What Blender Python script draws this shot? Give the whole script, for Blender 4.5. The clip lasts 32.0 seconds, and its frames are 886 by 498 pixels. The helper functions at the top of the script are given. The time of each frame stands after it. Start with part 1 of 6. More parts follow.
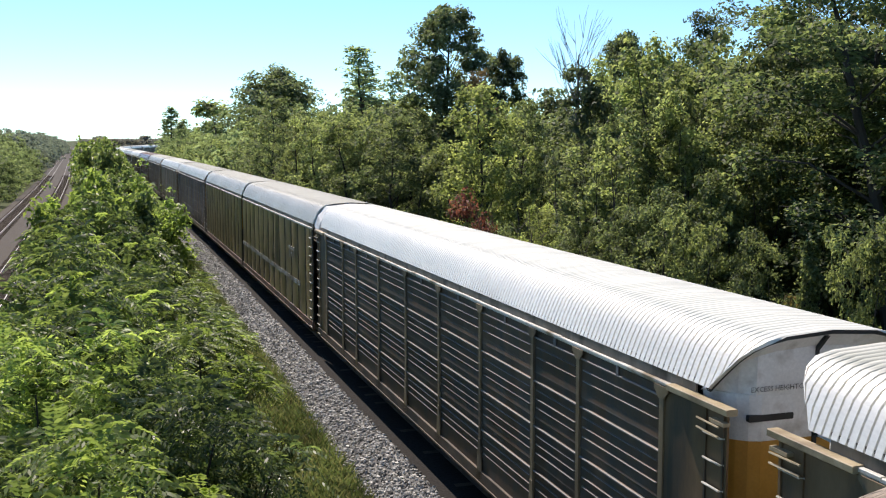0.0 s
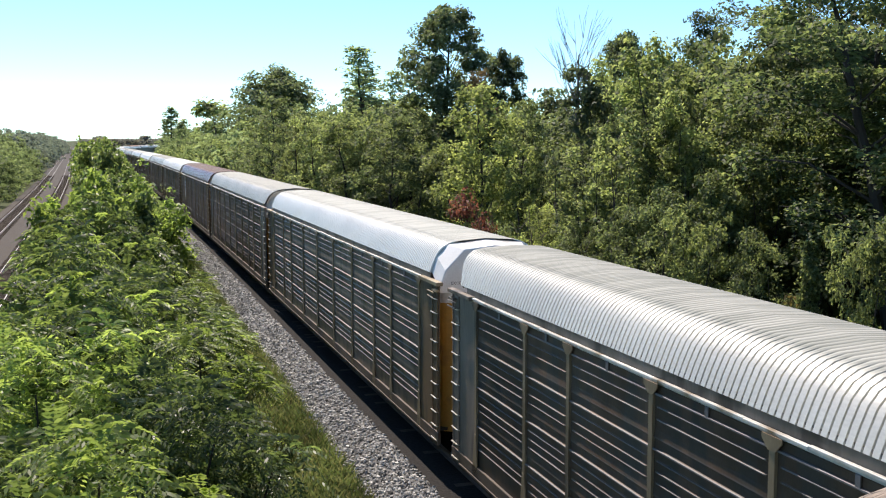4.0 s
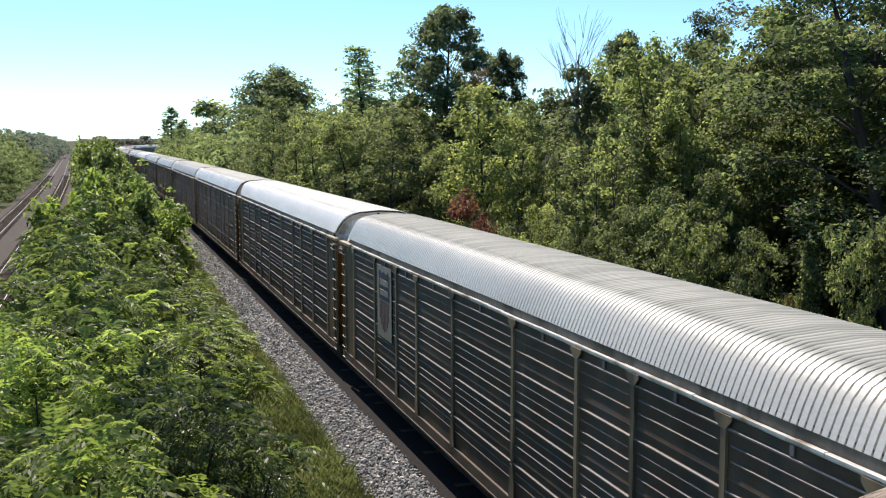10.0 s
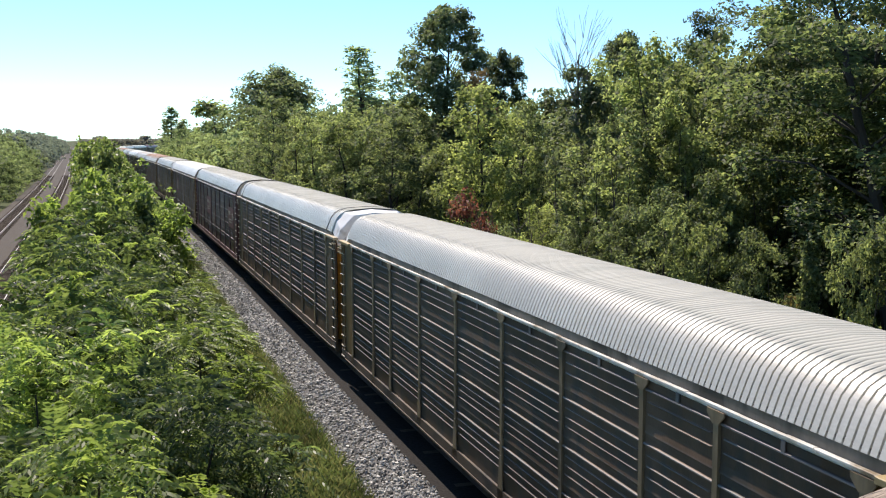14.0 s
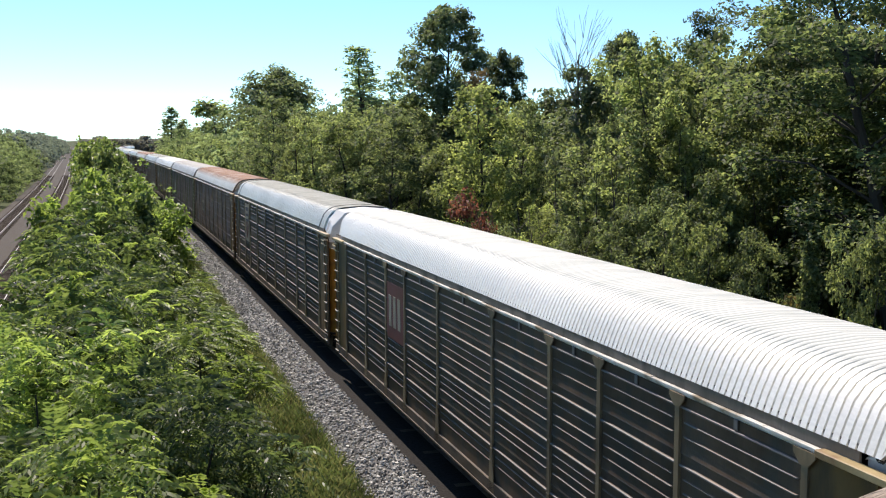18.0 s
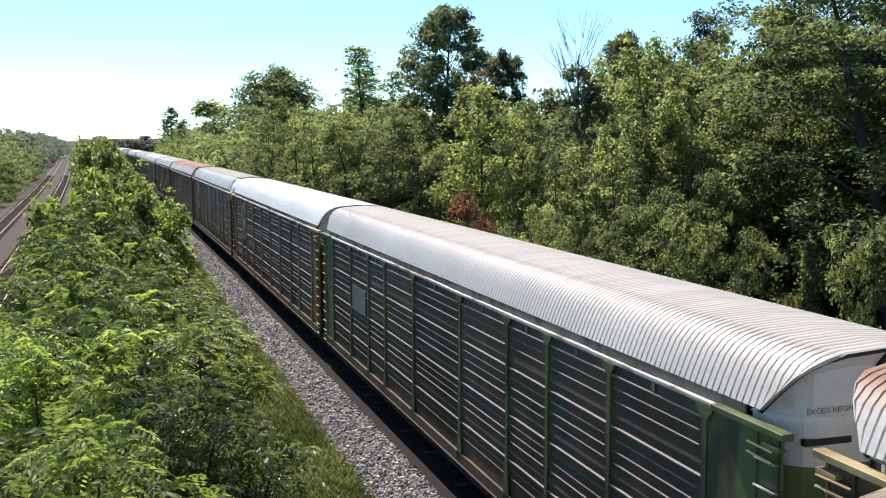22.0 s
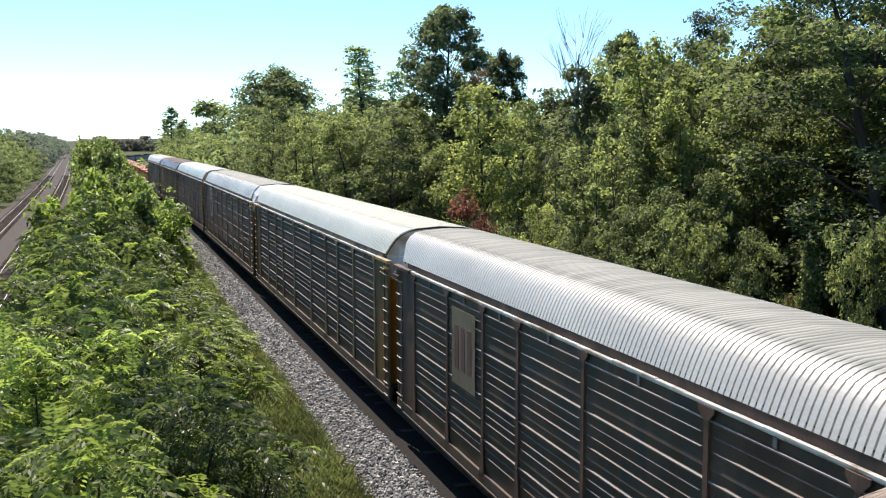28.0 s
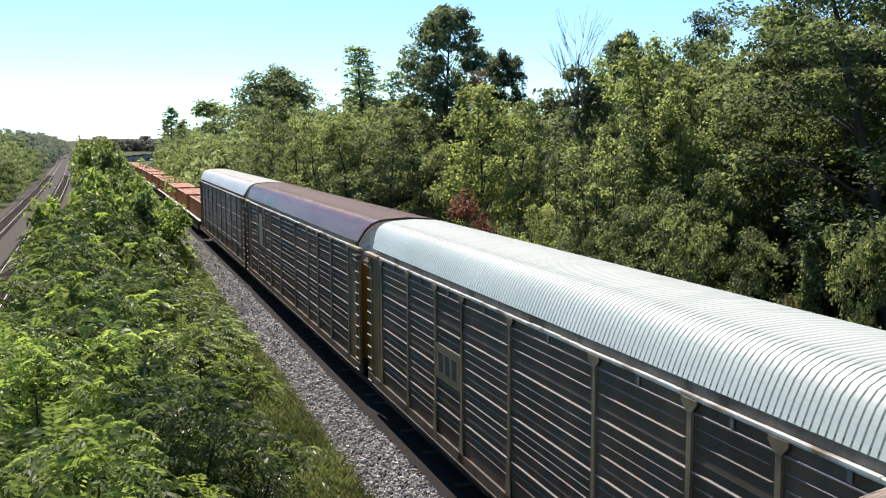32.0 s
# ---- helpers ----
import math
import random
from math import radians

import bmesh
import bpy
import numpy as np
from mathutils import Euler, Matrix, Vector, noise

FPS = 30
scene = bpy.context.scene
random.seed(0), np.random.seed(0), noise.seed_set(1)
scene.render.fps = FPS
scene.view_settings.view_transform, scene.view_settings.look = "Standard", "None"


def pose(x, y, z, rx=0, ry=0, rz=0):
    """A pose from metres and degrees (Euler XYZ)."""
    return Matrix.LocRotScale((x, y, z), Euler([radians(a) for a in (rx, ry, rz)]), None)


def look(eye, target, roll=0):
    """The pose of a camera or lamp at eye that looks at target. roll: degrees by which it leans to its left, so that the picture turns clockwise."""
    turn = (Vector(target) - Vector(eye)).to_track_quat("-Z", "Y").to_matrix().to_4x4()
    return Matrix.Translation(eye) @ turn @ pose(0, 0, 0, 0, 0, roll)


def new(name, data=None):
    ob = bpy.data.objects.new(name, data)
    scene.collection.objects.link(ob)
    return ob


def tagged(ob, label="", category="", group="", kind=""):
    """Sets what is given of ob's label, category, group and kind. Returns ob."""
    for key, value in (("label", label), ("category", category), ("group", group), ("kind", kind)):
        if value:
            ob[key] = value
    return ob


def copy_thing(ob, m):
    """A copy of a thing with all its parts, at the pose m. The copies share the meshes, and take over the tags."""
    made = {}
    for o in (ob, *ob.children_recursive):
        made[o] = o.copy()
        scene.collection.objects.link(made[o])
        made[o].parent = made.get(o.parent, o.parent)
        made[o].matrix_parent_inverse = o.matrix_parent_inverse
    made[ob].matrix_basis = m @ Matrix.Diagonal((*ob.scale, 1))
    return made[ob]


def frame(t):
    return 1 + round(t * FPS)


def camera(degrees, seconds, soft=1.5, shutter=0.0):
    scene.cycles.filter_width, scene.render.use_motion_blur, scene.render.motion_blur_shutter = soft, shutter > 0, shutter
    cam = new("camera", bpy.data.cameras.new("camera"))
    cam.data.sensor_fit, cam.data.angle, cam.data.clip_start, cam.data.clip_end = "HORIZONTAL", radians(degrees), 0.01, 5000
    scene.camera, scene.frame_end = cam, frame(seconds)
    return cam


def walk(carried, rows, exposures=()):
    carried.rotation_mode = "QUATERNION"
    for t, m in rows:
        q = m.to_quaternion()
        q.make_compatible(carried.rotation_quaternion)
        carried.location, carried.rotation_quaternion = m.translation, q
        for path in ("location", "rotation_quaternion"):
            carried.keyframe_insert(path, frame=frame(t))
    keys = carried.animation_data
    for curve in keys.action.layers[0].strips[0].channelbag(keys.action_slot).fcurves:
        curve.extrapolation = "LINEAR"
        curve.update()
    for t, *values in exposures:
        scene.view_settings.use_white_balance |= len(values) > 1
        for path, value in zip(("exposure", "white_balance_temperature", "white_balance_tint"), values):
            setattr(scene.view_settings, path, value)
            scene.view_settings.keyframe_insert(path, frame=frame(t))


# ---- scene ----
cam = camera(46.77, 32.0, soft=1.15, shutter=0.0)
# the camera's own brightening and darkening as bright roofs pass
LIGHTNESS = [(0.0, 0.06), (1.0, -0.08), (2.0, 0.14), (3.0, 0.14), (6.0, 0.22), (7.0, 0.26), (8.0, 0.46), (9.0, 0.0), (10.0, 0.02), (11.0, 0.02), (12.0, -0.08), (13.0, -0.04), (14.0, 0.12), (17.0, 0.16), (18.0, 0.04), (19.0, -0.06), (20.0, 0.18), (22.0, 0.2), (23.0, 0.15), (24.0, 0.0), (25.0, 0.14), (28.0, 0.2), (29.0, 0.14), (30.0, 0.05), (31.0, 0.16), (32.0, 0.13)]
EYE = Vector((0.0, 0.0, 8.313))
PITCH = math.degrees(0.10838)
walk(cam, [(t, look(EYE, EYE + Vector((0, math.cos(radians(PITCH)), -math.sin(radians(PITCH)))), -0.142)) for t in (0.0, 32.0)],
     exposures=[(t, 0.60 + e, 7600 if t == 8.0 else 6900, 17) for t, e in LIGHTNESS])

# ---- light: high sun ahead along the line, clear sky ----
SUN_AZ, SUN_EL = radians(-24.5), radians(52)
TO_SUN = Vector((math.sin(SUN_AZ) * math.cos(SUN_EL), math.cos(SUN_AZ) * math.cos(SUN_EL), math.sin(SUN_EL)))
world = bpy.data.worlds.new("sky")
scene.world = world
world.use_nodes = True
sky = world.node_tree.nodes.new("ShaderNodeTexSky")
sky.sky_type, sky.sun_disc, sky.sun_elevation, sky.sun_rotation = "NISHITA", False, SUN_EL, SUN_AZ
sky.air_density, sky.dust_density, sky.ozone_density = 0.62, 0.0, 4.0
bg = world.node_tree.nodes["Background"]
bg.inputs["Strength"].default_value = 0.136
# clean dry air: the blue leans to cyan
air = world.node_tree.nodes.new("ShaderNodeMix")
air.data_type, air.blend_type = "RGBA", "MULTIPLY"
air.inputs[0].default_value, air.inputs[7].default_value = 1.0, (0.77, 1.0, 0.99, 1)
world.node_tree.links.new(sky.outputs[0], air.inputs[6])
world.node_tree.links.new(air.outputs[2], bg.inputs["Color"])
sun = new("sun", bpy.data.lights.new("sun", "SUN"))
sun.data.energy, sun.data.angle, sun.data.color = 4.35, radians(0.6), (1.0, 0.95, 0.86)
sun.matrix_world = look((0, 0, 60), Vector((0, 0, 60)) - TO_SUN)

# ---- plan: lines of the tracks (distance along, offset to the right) ----
PITCH_CAR = 28.6


def arc(x, y, h, k, d):
    if abs(k) < 1e-9:
        return x + d * math.sin(h), y + d * math.cos(h), h
    return x + (math.cos(h + k * 0 - k * d) - math.cos(h)) / k, y + (math.sin(h) - math.sin(h - k * d)) / k, h - k * d


def make_line(start, heading, pieces):
    """pieces: (length, curvature to the left); before 0 the line runs straight back."""
    nodes, s = [], 0.0
    x, y = start
    for length, k in pieces:
        nodes.append((s, x, y, heading, k))
        x, y, heading = arc(x, y, heading, k, length)
        s += length

    def at(s, lat=0.0):
        if s < 0:
            _, x, y, h, _ = nodes[0]
            x, y = x + s * math.sin(h), y + s * math.cos(h)
        else:
            s0, x, y, h, k = [n for n in nodes if n[0] <= s][-1]
            x, y, h = arc(x, y, h, k, s - s0)
        return x + lat * math.cos(h), y - lat * math.sin(h), h
    return at


TH = -0.3110
branch = make_line((9.506, 0.0), TH, [(300, 0.0001457), (500, -1 / 450), (2000, 0.0)])
_mx, _my, _ = branch(0, -16.42)
main_line = make_line((_mx, _my), TH - 0.006, [(350, 0.00007), (4000, 0.0)])
MAIN_Z = -2.5

_S = np.arange(-1000, 1500, 1.0)
_B = np.array([branch(s) for s in _S])
_M = np.array([main_line(s) for s in _S])


def nearest(table, x, y):
    """Distance along and offset of plan points from a line."""
    i = np.array([np.argmin((table[:, 0] - a) ** 2 + (table[:, 1] - b) ** 2) for a, b in zip(x, y)])
    t = table[i]
    return _S[i], (x - t[:, 0]) * np.cos(t[:, 2]) - (y - t[:, 1]) * np.sin(t[:, 2])


def ground_z(x, y):
    x, y = np.atleast_1d(np.asarray(x, float)), np.atleast_1d(np.asarray(y, float))
    sb, lb = nearest(_B, x, y)
    z = np.interp(lb, [-9.5, -3.0, 0, 4.5, 9.0], [-2.95, -0.85, -0.8, -1.0, -1.1])
    # away from the line all the land lies at the level of the main line, rising gently by the woods
    far = np.clip((np.abs(lb) - 60) / 200, 0, 1)
    return z * (1 - far) + far * np.where(lb < 0, -2.95, -2.0)


# how far the train has come: it slows gently from 22.4 to 20.3 m/s
MOVED_T = [0, 1, 3, 7, 11, 12, 13, 19, 20, 23, 24, 28, 30, 31, 32]
MOVED_D = [0, 22.5, 67.1, 155.1, 242.0, 263.4, 284.5, 411.8, 432.3, 495.6, 516.4, 599.2, 640.8, 661.1, 681.6]
MOVED_C = np.polyfit(MOVED_T, MOVED_D, 3)


def moved(t):
    return float(np.polyval(MOVED_C, t) - np.polyval(MOVED_C, 0))


# ---- materials ----
def mat(name, a, b, rough=0.6, metal=0.0, scale=4.0, fine=40.0, bump=0.15, stretch=(1, 1, 1), spec=0.5, rnd=0.0, detail=6.0, dirt=None, dirt_amt=0.0, dirt_scale=1.5):
    m = bpy.data.materials.new(name)
    m.use_nodes = True
    nt = m.node_tree
    N, L = nt.nodes, nt.links
    p = N["Principled BSDF"]
    tc = N.new("ShaderNodeTexCoord")
    mp = N.new("ShaderNodeMapping")
    mp.inputs["Scale"].default_value = stretch
    L.new(tc.outputs["Object"], mp.inputs["Vector"])
    info = N.new("ShaderNodeObjectInfo")
    add = N.new("ShaderNodeVectorMath")
    add.operation = "MULTIPLY_ADD"
    comb = N.new("ShaderNodeCombineXYZ")
    L.new(info.outputs["Random"], comb.inputs[0])
    L.new(info.outputs["Random"], comb.inputs[2])
    add.inputs[1].default_value = (37, 37, 37)
    L.new(comb.outputs[0], add.inputs[0])
    L.new(mp.outputs[0], add.inputs[2])
    n1 = N.new("ShaderNodeTexNoise")
    n1.inputs["Scale"].default_value, n1.inputs["Detail"].default_value = scale, detail
    L.new(add.outputs[0], n1.inputs["Vector"])
    n2 = N.new("ShaderNodeTexNoise")
    n2.inputs["Scale"].default_value, n2.inputs["Detail"].default_value = fine, 3
    L.new(add.outputs[0], n2.inputs["Vector"])
    ramp = N.new("ShaderNodeMapRange")
    ramp.inputs[1].default_value, ramp.inputs[2].default_value = 0.32, 0.68
    L.new(n1.outputs[0], ramp.inputs[0])
    mix = N.new("ShaderNodeMix")
    mix.data_type = "RGBA"
    mix.inputs[6].default_value, mix.inputs[7].default_value = (*a, 1), (*b, 1)
    L.new(ramp.outputs[0], mix.inputs[0])
    col = mix.outputs[2]
    if dirt:
        n3 = N.new("ShaderNodeTexNoise")
        n3.inputs["Scale"].default_value, n3.inputs["Detail"].default_value = dirt_scale, 8
        L.new(add.outputs[0], n3.inputs["Vector"])
        r3 = N.new("ShaderNodeMapRange")
        r3.inputs[1].default_value, r3.inputs[2].default_value = 0.62 - 0.35 * dirt_amt, 0.72 - 0.2 * dirt_amt
        L.new(n3.outputs[0], r3.inputs[0])
        m3 = N.new("ShaderNodeMix")
        m3.data_type = "RGBA"
        L.new(r3.outputs[0], m3.inputs[0])
        L.new(col, m3.inputs[6])
        m3.inputs[7].default_value = (*dirt, 1)
        col = m3.outputs[2]
    # fine grain and a shift from piece to piece
    g = N.new("ShaderNodeMapRange")
    g.inputs[3].default_value, g.inputs[4].default_value = 0.82, 1.15
    L.new(n2.outputs[0], g.inputs[0])
    val = g.outputs[0]
    if rnd:
        r = N.new("ShaderNodeMapRange")
        r.inputs[3].default_value, r.inputs[4].default_value = 1 - rnd, 1 + rnd
        L.new(info.outputs["Random"], r.inputs[0])
        mu = N.new("ShaderNodeMath")
        mu.operation = "MULTIPLY"
        L.new(val, mu.inputs[0])
        L.new(r.outputs[0], mu.inputs[1])
        val = mu.outputs[0]
    hsv = N.new("ShaderNodeHueSaturation")
    L.new(val, hsv.inputs["Value"])
    L.new(col, hsv.inputs["Color"])
    L.new(hsv.outputs[0], p.inputs["Base Color"])
    rr = N.new("ShaderNodeMapRange")
    rr.inputs[3].default_value, rr.inputs[4].default_value = max(0.05, rough - 0.12), min(1, rough + 0.12)
    L.new(n1.outputs[0], rr.inputs[0])
    L.new(rr.outputs[0], p.inputs["Roughness"])
    p.inputs["Metallic"].default_value = metal
    p.inputs["Specular IOR Level"].default_value = spec
    if bump:
        bp = N.new("ShaderNodeBump")
        bp.inputs["Strength"].default_value, bp.inputs["Distance"].default_value = bump, 0.02
        L.new(n2.outputs[0], bp.inputs["Height"])
        L.new(bp.outputs[0], p.inputs["Normal"])
    return m


def leaf_mat(name, a, b, c, trans=0.45, rough=0.62, patch=0.45, sat=0.88):
    """Leaves: colour from leaf to leaf, glossy upper side, light through the blade."""
    m = bpy.data.materials.new(name)
    m.use_nodes = True
    nt = m.node_tree
    N, L = nt.nodes, nt.links
    p, out = N["Principled BSDF"], N["Material Output"]
    geo = N.new("ShaderNodeNewGeometry")
    cr = N.new("ShaderNodeValToRGB")
    cr.color_ramp.elements[0].color, cr.color_ramp.elements[1].color = (*a, 1), (*c, 1)
    e = cr.color_ramp.elements.new(0.55)
    e.color = (*b, 1)
    L.new(geo.outputs["Random Per Island"], cr.inputs[0])
    info = N.new("ShaderNodeObjectInfo")
    r = N.new("ShaderNodeMapRange")
    r.inputs[3].default_value, r.inputs[4].default_value = 0.78, 1.34
    L.new(info.outputs["Random"], r.inputs[0])
    hsv = N.new("ShaderNodeHueSaturation")
    hsv.inputs["Saturation"].default_value = sat
    # branches and whole crowns differ in tone, more than one leaf from the next
    tc = N.new("ShaderNodeTexCoord")
    no = N.new("ShaderNodeTexNoise")
    no.inputs["Scale"].default_value, no.inputs["Detail"].default_value = patch, 3
    L.new(tc.outputs["Object"], no.inputs["Vector"])
    pr = N.new("ShaderNodeMapRange")
    pr.inputs[1].default_value, pr.inputs[2].default_value, pr.inputs[3].default_value, pr.inputs[4].default_value = 0.34, 0.66, 0.62, 1.38
    L.new(no.outputs[0], pr.inputs[0])
    tone = N.new("ShaderNodeMath")
    tone.operation = "MULTIPLY"
    L.new(r.outputs[0], tone.inputs[0])
    L.new(pr.outputs[0], tone.inputs[1])
    hue = N.new("ShaderNodeMapRange")
    hue.inputs[3].default_value, hue.inputs[4].default_value = 0.515, 0.482
    L.new(no.outputs[0], hue.inputs[0])
    L.new(hue.outputs[0], hsv.inputs["Hue"])
    L.new(tone.outputs[0], hsv.inputs["Value"])
    L.new(cr.outputs[0], hsv.inputs["Color"])
    L.new(hsv.outputs[0], p.inputs["Base Color"])
    p.inputs["Roughness"].default_value = rough
    p.inputs["Specular IOR Level"].default_value = 0.30
    tr = N.new("ShaderNodeBsdfTranslucent")
    warm = N.new("ShaderNodeMix")
    warm.data_type, warm.blend_type = "RGBA", "MULTIPLY"
    warm.inputs[0].default_value = 1.0
    warm.inputs[7].default_value = (1.78, 1.76, 1.12, 1)
    L.new(hsv.outputs[0], warm.inputs[6])
    L.new(warm.outputs[2], tr.inputs[0])
    ms = N.new("ShaderNodeMixShader")
    ms.inputs[0].default_value = trans
    L.new(p.outputs[0], ms.inputs[1])
    L.new(tr.outputs[0], ms.inputs[2])
    L.new(ms.outputs[0], out.inputs[0])
    return m


M_LEAF = leaf_mat("leaf_green", (0.075, 0.107, 0.050), (0.120, 0.161, 0.070), (0.180, 0.220, 0.096), 0.58)
M_LEAF_BRIGHT = leaf_mat("leaf_bright", (0.135, 0.180, 0.062), (0.200, 0.250, 0.084), (0.268, 0.312, 0.115), 0.66)
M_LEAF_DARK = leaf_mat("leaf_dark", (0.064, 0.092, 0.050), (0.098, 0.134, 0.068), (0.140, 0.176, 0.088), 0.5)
M_LEAF_LIGHT = leaf_mat("leaf_light", (0.094, 0.128, 0.052), (0.145, 0.186, 0.073), (0.205, 0.245, 0.100), 0.62)
M_LEAF_MIX = leaf_mat("leaf_deep_green", (0.045, 0.070, 0.034), (0.074, 0.106, 0.046), (0.140, 0.172, 0.068), 0.58, 0.6)
M_LEAF_OLIVE = leaf_mat("leaf_olive", (0.080, 0.112, 0.062), (0.108, 0.146, 0.078), (0.136, 0.176, 0.094), 0.55, 0.62, 0.16, 0.98)
# paler leaves for far trees: aerial haze is mixed into the green
M_LEAF_HAZE = leaf_mat("leaf_hazed", (0.138, 0.182, 0.112), (0.180, 0.232, 0.138), (0.220, 0.275, 0.162), 0.58, 0.75, 0.16, 0.98)
M_LEAF_RED = leaf_mat("leaf_red", (0.135, 0.032, 0.028), (0.175, 0.052, 0.042), (0.130, 0.080, 0.042))
M_LEAF_BROWN = leaf_mat("leaf_browning", (0.105, 0.062, 0.036), (0.125, 0.085, 0.045), (0.115, 0.110, 0.055))
M_LEAF_YELLOW = leaf_mat("leaf_yellow", (0.13, 0.10, 0.035), (0.17, 0.125, 0.045), (0.14, 0.13, 0.045))
# blue-grey of distance painted into the leaves, in place of hazy air
M_LEAF_HAZE_BLUE = leaf_mat("leaf_hazed_blue_green", (0.092, 0.115, 0.118), (0.114, 0.140, 0.140), (0.132, 0.158, 0.155), 0.4, 0.85, patch=0.16)
# haze of the far air is put into this pale bluish leaf colour
M_LEAF_FAR = leaf_mat("leaf_far_hazed", (0.142, 0.145, 0.172), (0.160, 0.163, 0.190), (0.175, 0.178, 0.205), 0.5, 0.95, 0.02)
M_FROND = leaf_mat("leaf_frond", (0.058, 0.090, 0.036), (0.110, 0.154, 0.058), (0.190, 0.238, 0.088), 0.56, 0.44, sat=1.0)
# shaded copy of the frond leaves, the shade put into the colour
M_FROND_SHADED = leaf_mat("leaf_frond_shaded", (0.050, 0.080, 0.036), (0.086, 0.125, 0.054), (0.145, 0.188, 0.080), 0.46, 0.40, sat=1.02)
# lit copy of the frond leaves, brightened as if in sun
M_FROND_LIT = leaf_mat("leaf_frond_lit", (0.100, 0.150, 0.050), (0.172, 0.238, 0.078), (0.258, 0.328, 0.110), 0.59, 0.44, 0.3, 1.05)
# brighter frond copy: sun shining through the leaves, put into the colour
M_FROND_BACKLIT = leaf_mat("leaf_frond_backlit", (0.132, 0.188, 0.062), (0.182, 0.244, 0.080), (0.255, 0.320, 0.112), 0.60, 0.44, 0.3, 1.03)
M_GRASS = leaf_mat("grass_blade", (0.052, 0.082, 0.030), (0.090, 0.124, 0.045), (0.170, 0.168, 0.090), 0.36, 0.6)
M_BARK = mat("bark", (0.024, 0.020, 0.016), (0.055, 0.046, 0.038), 0.9, 0, 3, 30, 0.5, (1, 1, 0.25))
M_BARK_PALE = mat("bark_pale", (0.14, 0.12, 0.10), (0.22, 0.19, 0.16), 0.9, 0, 3, 30, 0.5, (1, 1, 0.25))
M_BARK_BRUSH = mat("bark_brush", (0.075, 0.058, 0.044), (0.17, 0.14, 0.115), 0.9, 0, 3, 30, 0.4, (1, 1, 0.25))
M_SOIL = mat("ground_soil", (0.045, 0.062, 0.020), (0.085, 0.090, 0.038), 0.95, 0, 0.25, 3.0, 0.6, spec=0.12)
M_BALLAST = mat("ballast", (0.06, 0.057, 0.055), (0.20, 0.195, 0.19), 0.9, 0, 14, 9, 1.0, detail=10, spec=0.12)
M_BALLAST_OLD = mat("ballast_old", (0.055, 0.047, 0.040), (0.105, 0.092, 0.080), 0.9, 0, 10, 9, 1.0, detail=10, spec=0.12)
# near-black ballast colour that holds the train's shadow
M_BED_SHADOW = mat("ballast_shadow", (0.012, 0.011, 0.010), (0.035, 0.032, 0.030), 0.9, 0, 14, 9, 1.0, detail=10, spec=0.1)
M_RAIL = mat("rail_steel", (0.10, 0.07, 0.055), (0.16, 0.11, 0.085), 0.6, 0.4, 3, 40, 0.2)
M_RAILTOP = mat("rail_head_polished", (0.20, 0.185, 0.17), (0.30, 0.285, 0.27), 0.5, 0.8, 3, 40, 0.05)
M_TIE = mat("tie_timber", (0.055, 0.042, 0.034), (0.11, 0.09, 0.07), 0.95, 0, 3, 30, 0.6, (1, 6, 1), spec=0.12)
M_TIMBER = mat("weathered_timber", (0.22, 0.17, 0.12), (0.38, 0.30, 0.23), 0.85, 0, 3, 30, 0.7, (1, 9, 9))
M_CONCRETE = mat("concrete", (0.30, 0.29, 0.27), (0.42, 0.41, 0.38), 0.9, 0, 0.8, 18, 0.3)
M_UNDER = mat("underframe_grime", (0.022, 0.020, 0.018), (0.05, 0.042, 0.036), 0.85, 0.1, 2.5, 30, 0.3)
M_WHEEL = mat("wheel_steel", (0.07, 0.055, 0.045), (0.12, 0.10, 0.085), 0.6, 0.5, 4, 30, 0.2)
M_SILL = mat("sill_grime", (0.069, 0.048, 0.031), (0.131, 0.093, 0.063), 0.7, 0.05, 1.5, 30, 0.2, (1.060, 0.490, 0.940), dirt=(0.035, 0.028, 0.022), dirt_amt=0.4)
M_BELLOWS = mat("bellows_rubber", (0.012, 0.012, 0.015), (0.03, 0.03, 0.034), 0.7, 0, 5, 30, 0.2)
M_BLACK = mat("black_paint", (0.012, 0.012, 0.012), (0.03, 0.03, 0.03), 0.6, 0, 5, 30, 0.1)
M_LADDER = mat("ladder_paint", (0.42, 0.38, 0.30), (0.62, 0.58, 0.50), 0.5, 0.1, 6, 40, 0.1)


# ---- mesh helpers ----
def mesh_from(name, verts, faces):
    me = bpy.data.meshes.new(name)
    me.from_pydata([tuple(v) for v in verts], [], [tuple(f) for f in faces])
    me.validate()
    me.update()
    return me


def quads_mesh(name, q):
    """A mesh of loose four-cornered faces from an array (n, 4, 3)."""
    n = len(q)
    me = bpy.data.meshes.new(name)
    me.vertices.add(n * 4)
    me.vertices.foreach_set("co", np.ascontiguousarray(q, dtype=np.float32).ravel())
    me.loops.add(n * 4)
    me.loops.foreach_set("vertex_index", np.arange(n * 4, dtype=np.int32))
    me.polygons.add(n)
    me.polygons.foreach_set("loop_start", np.arange(0, n * 4, 4, dtype=np.int32))
    me.update(calc_edges=True)
    return me


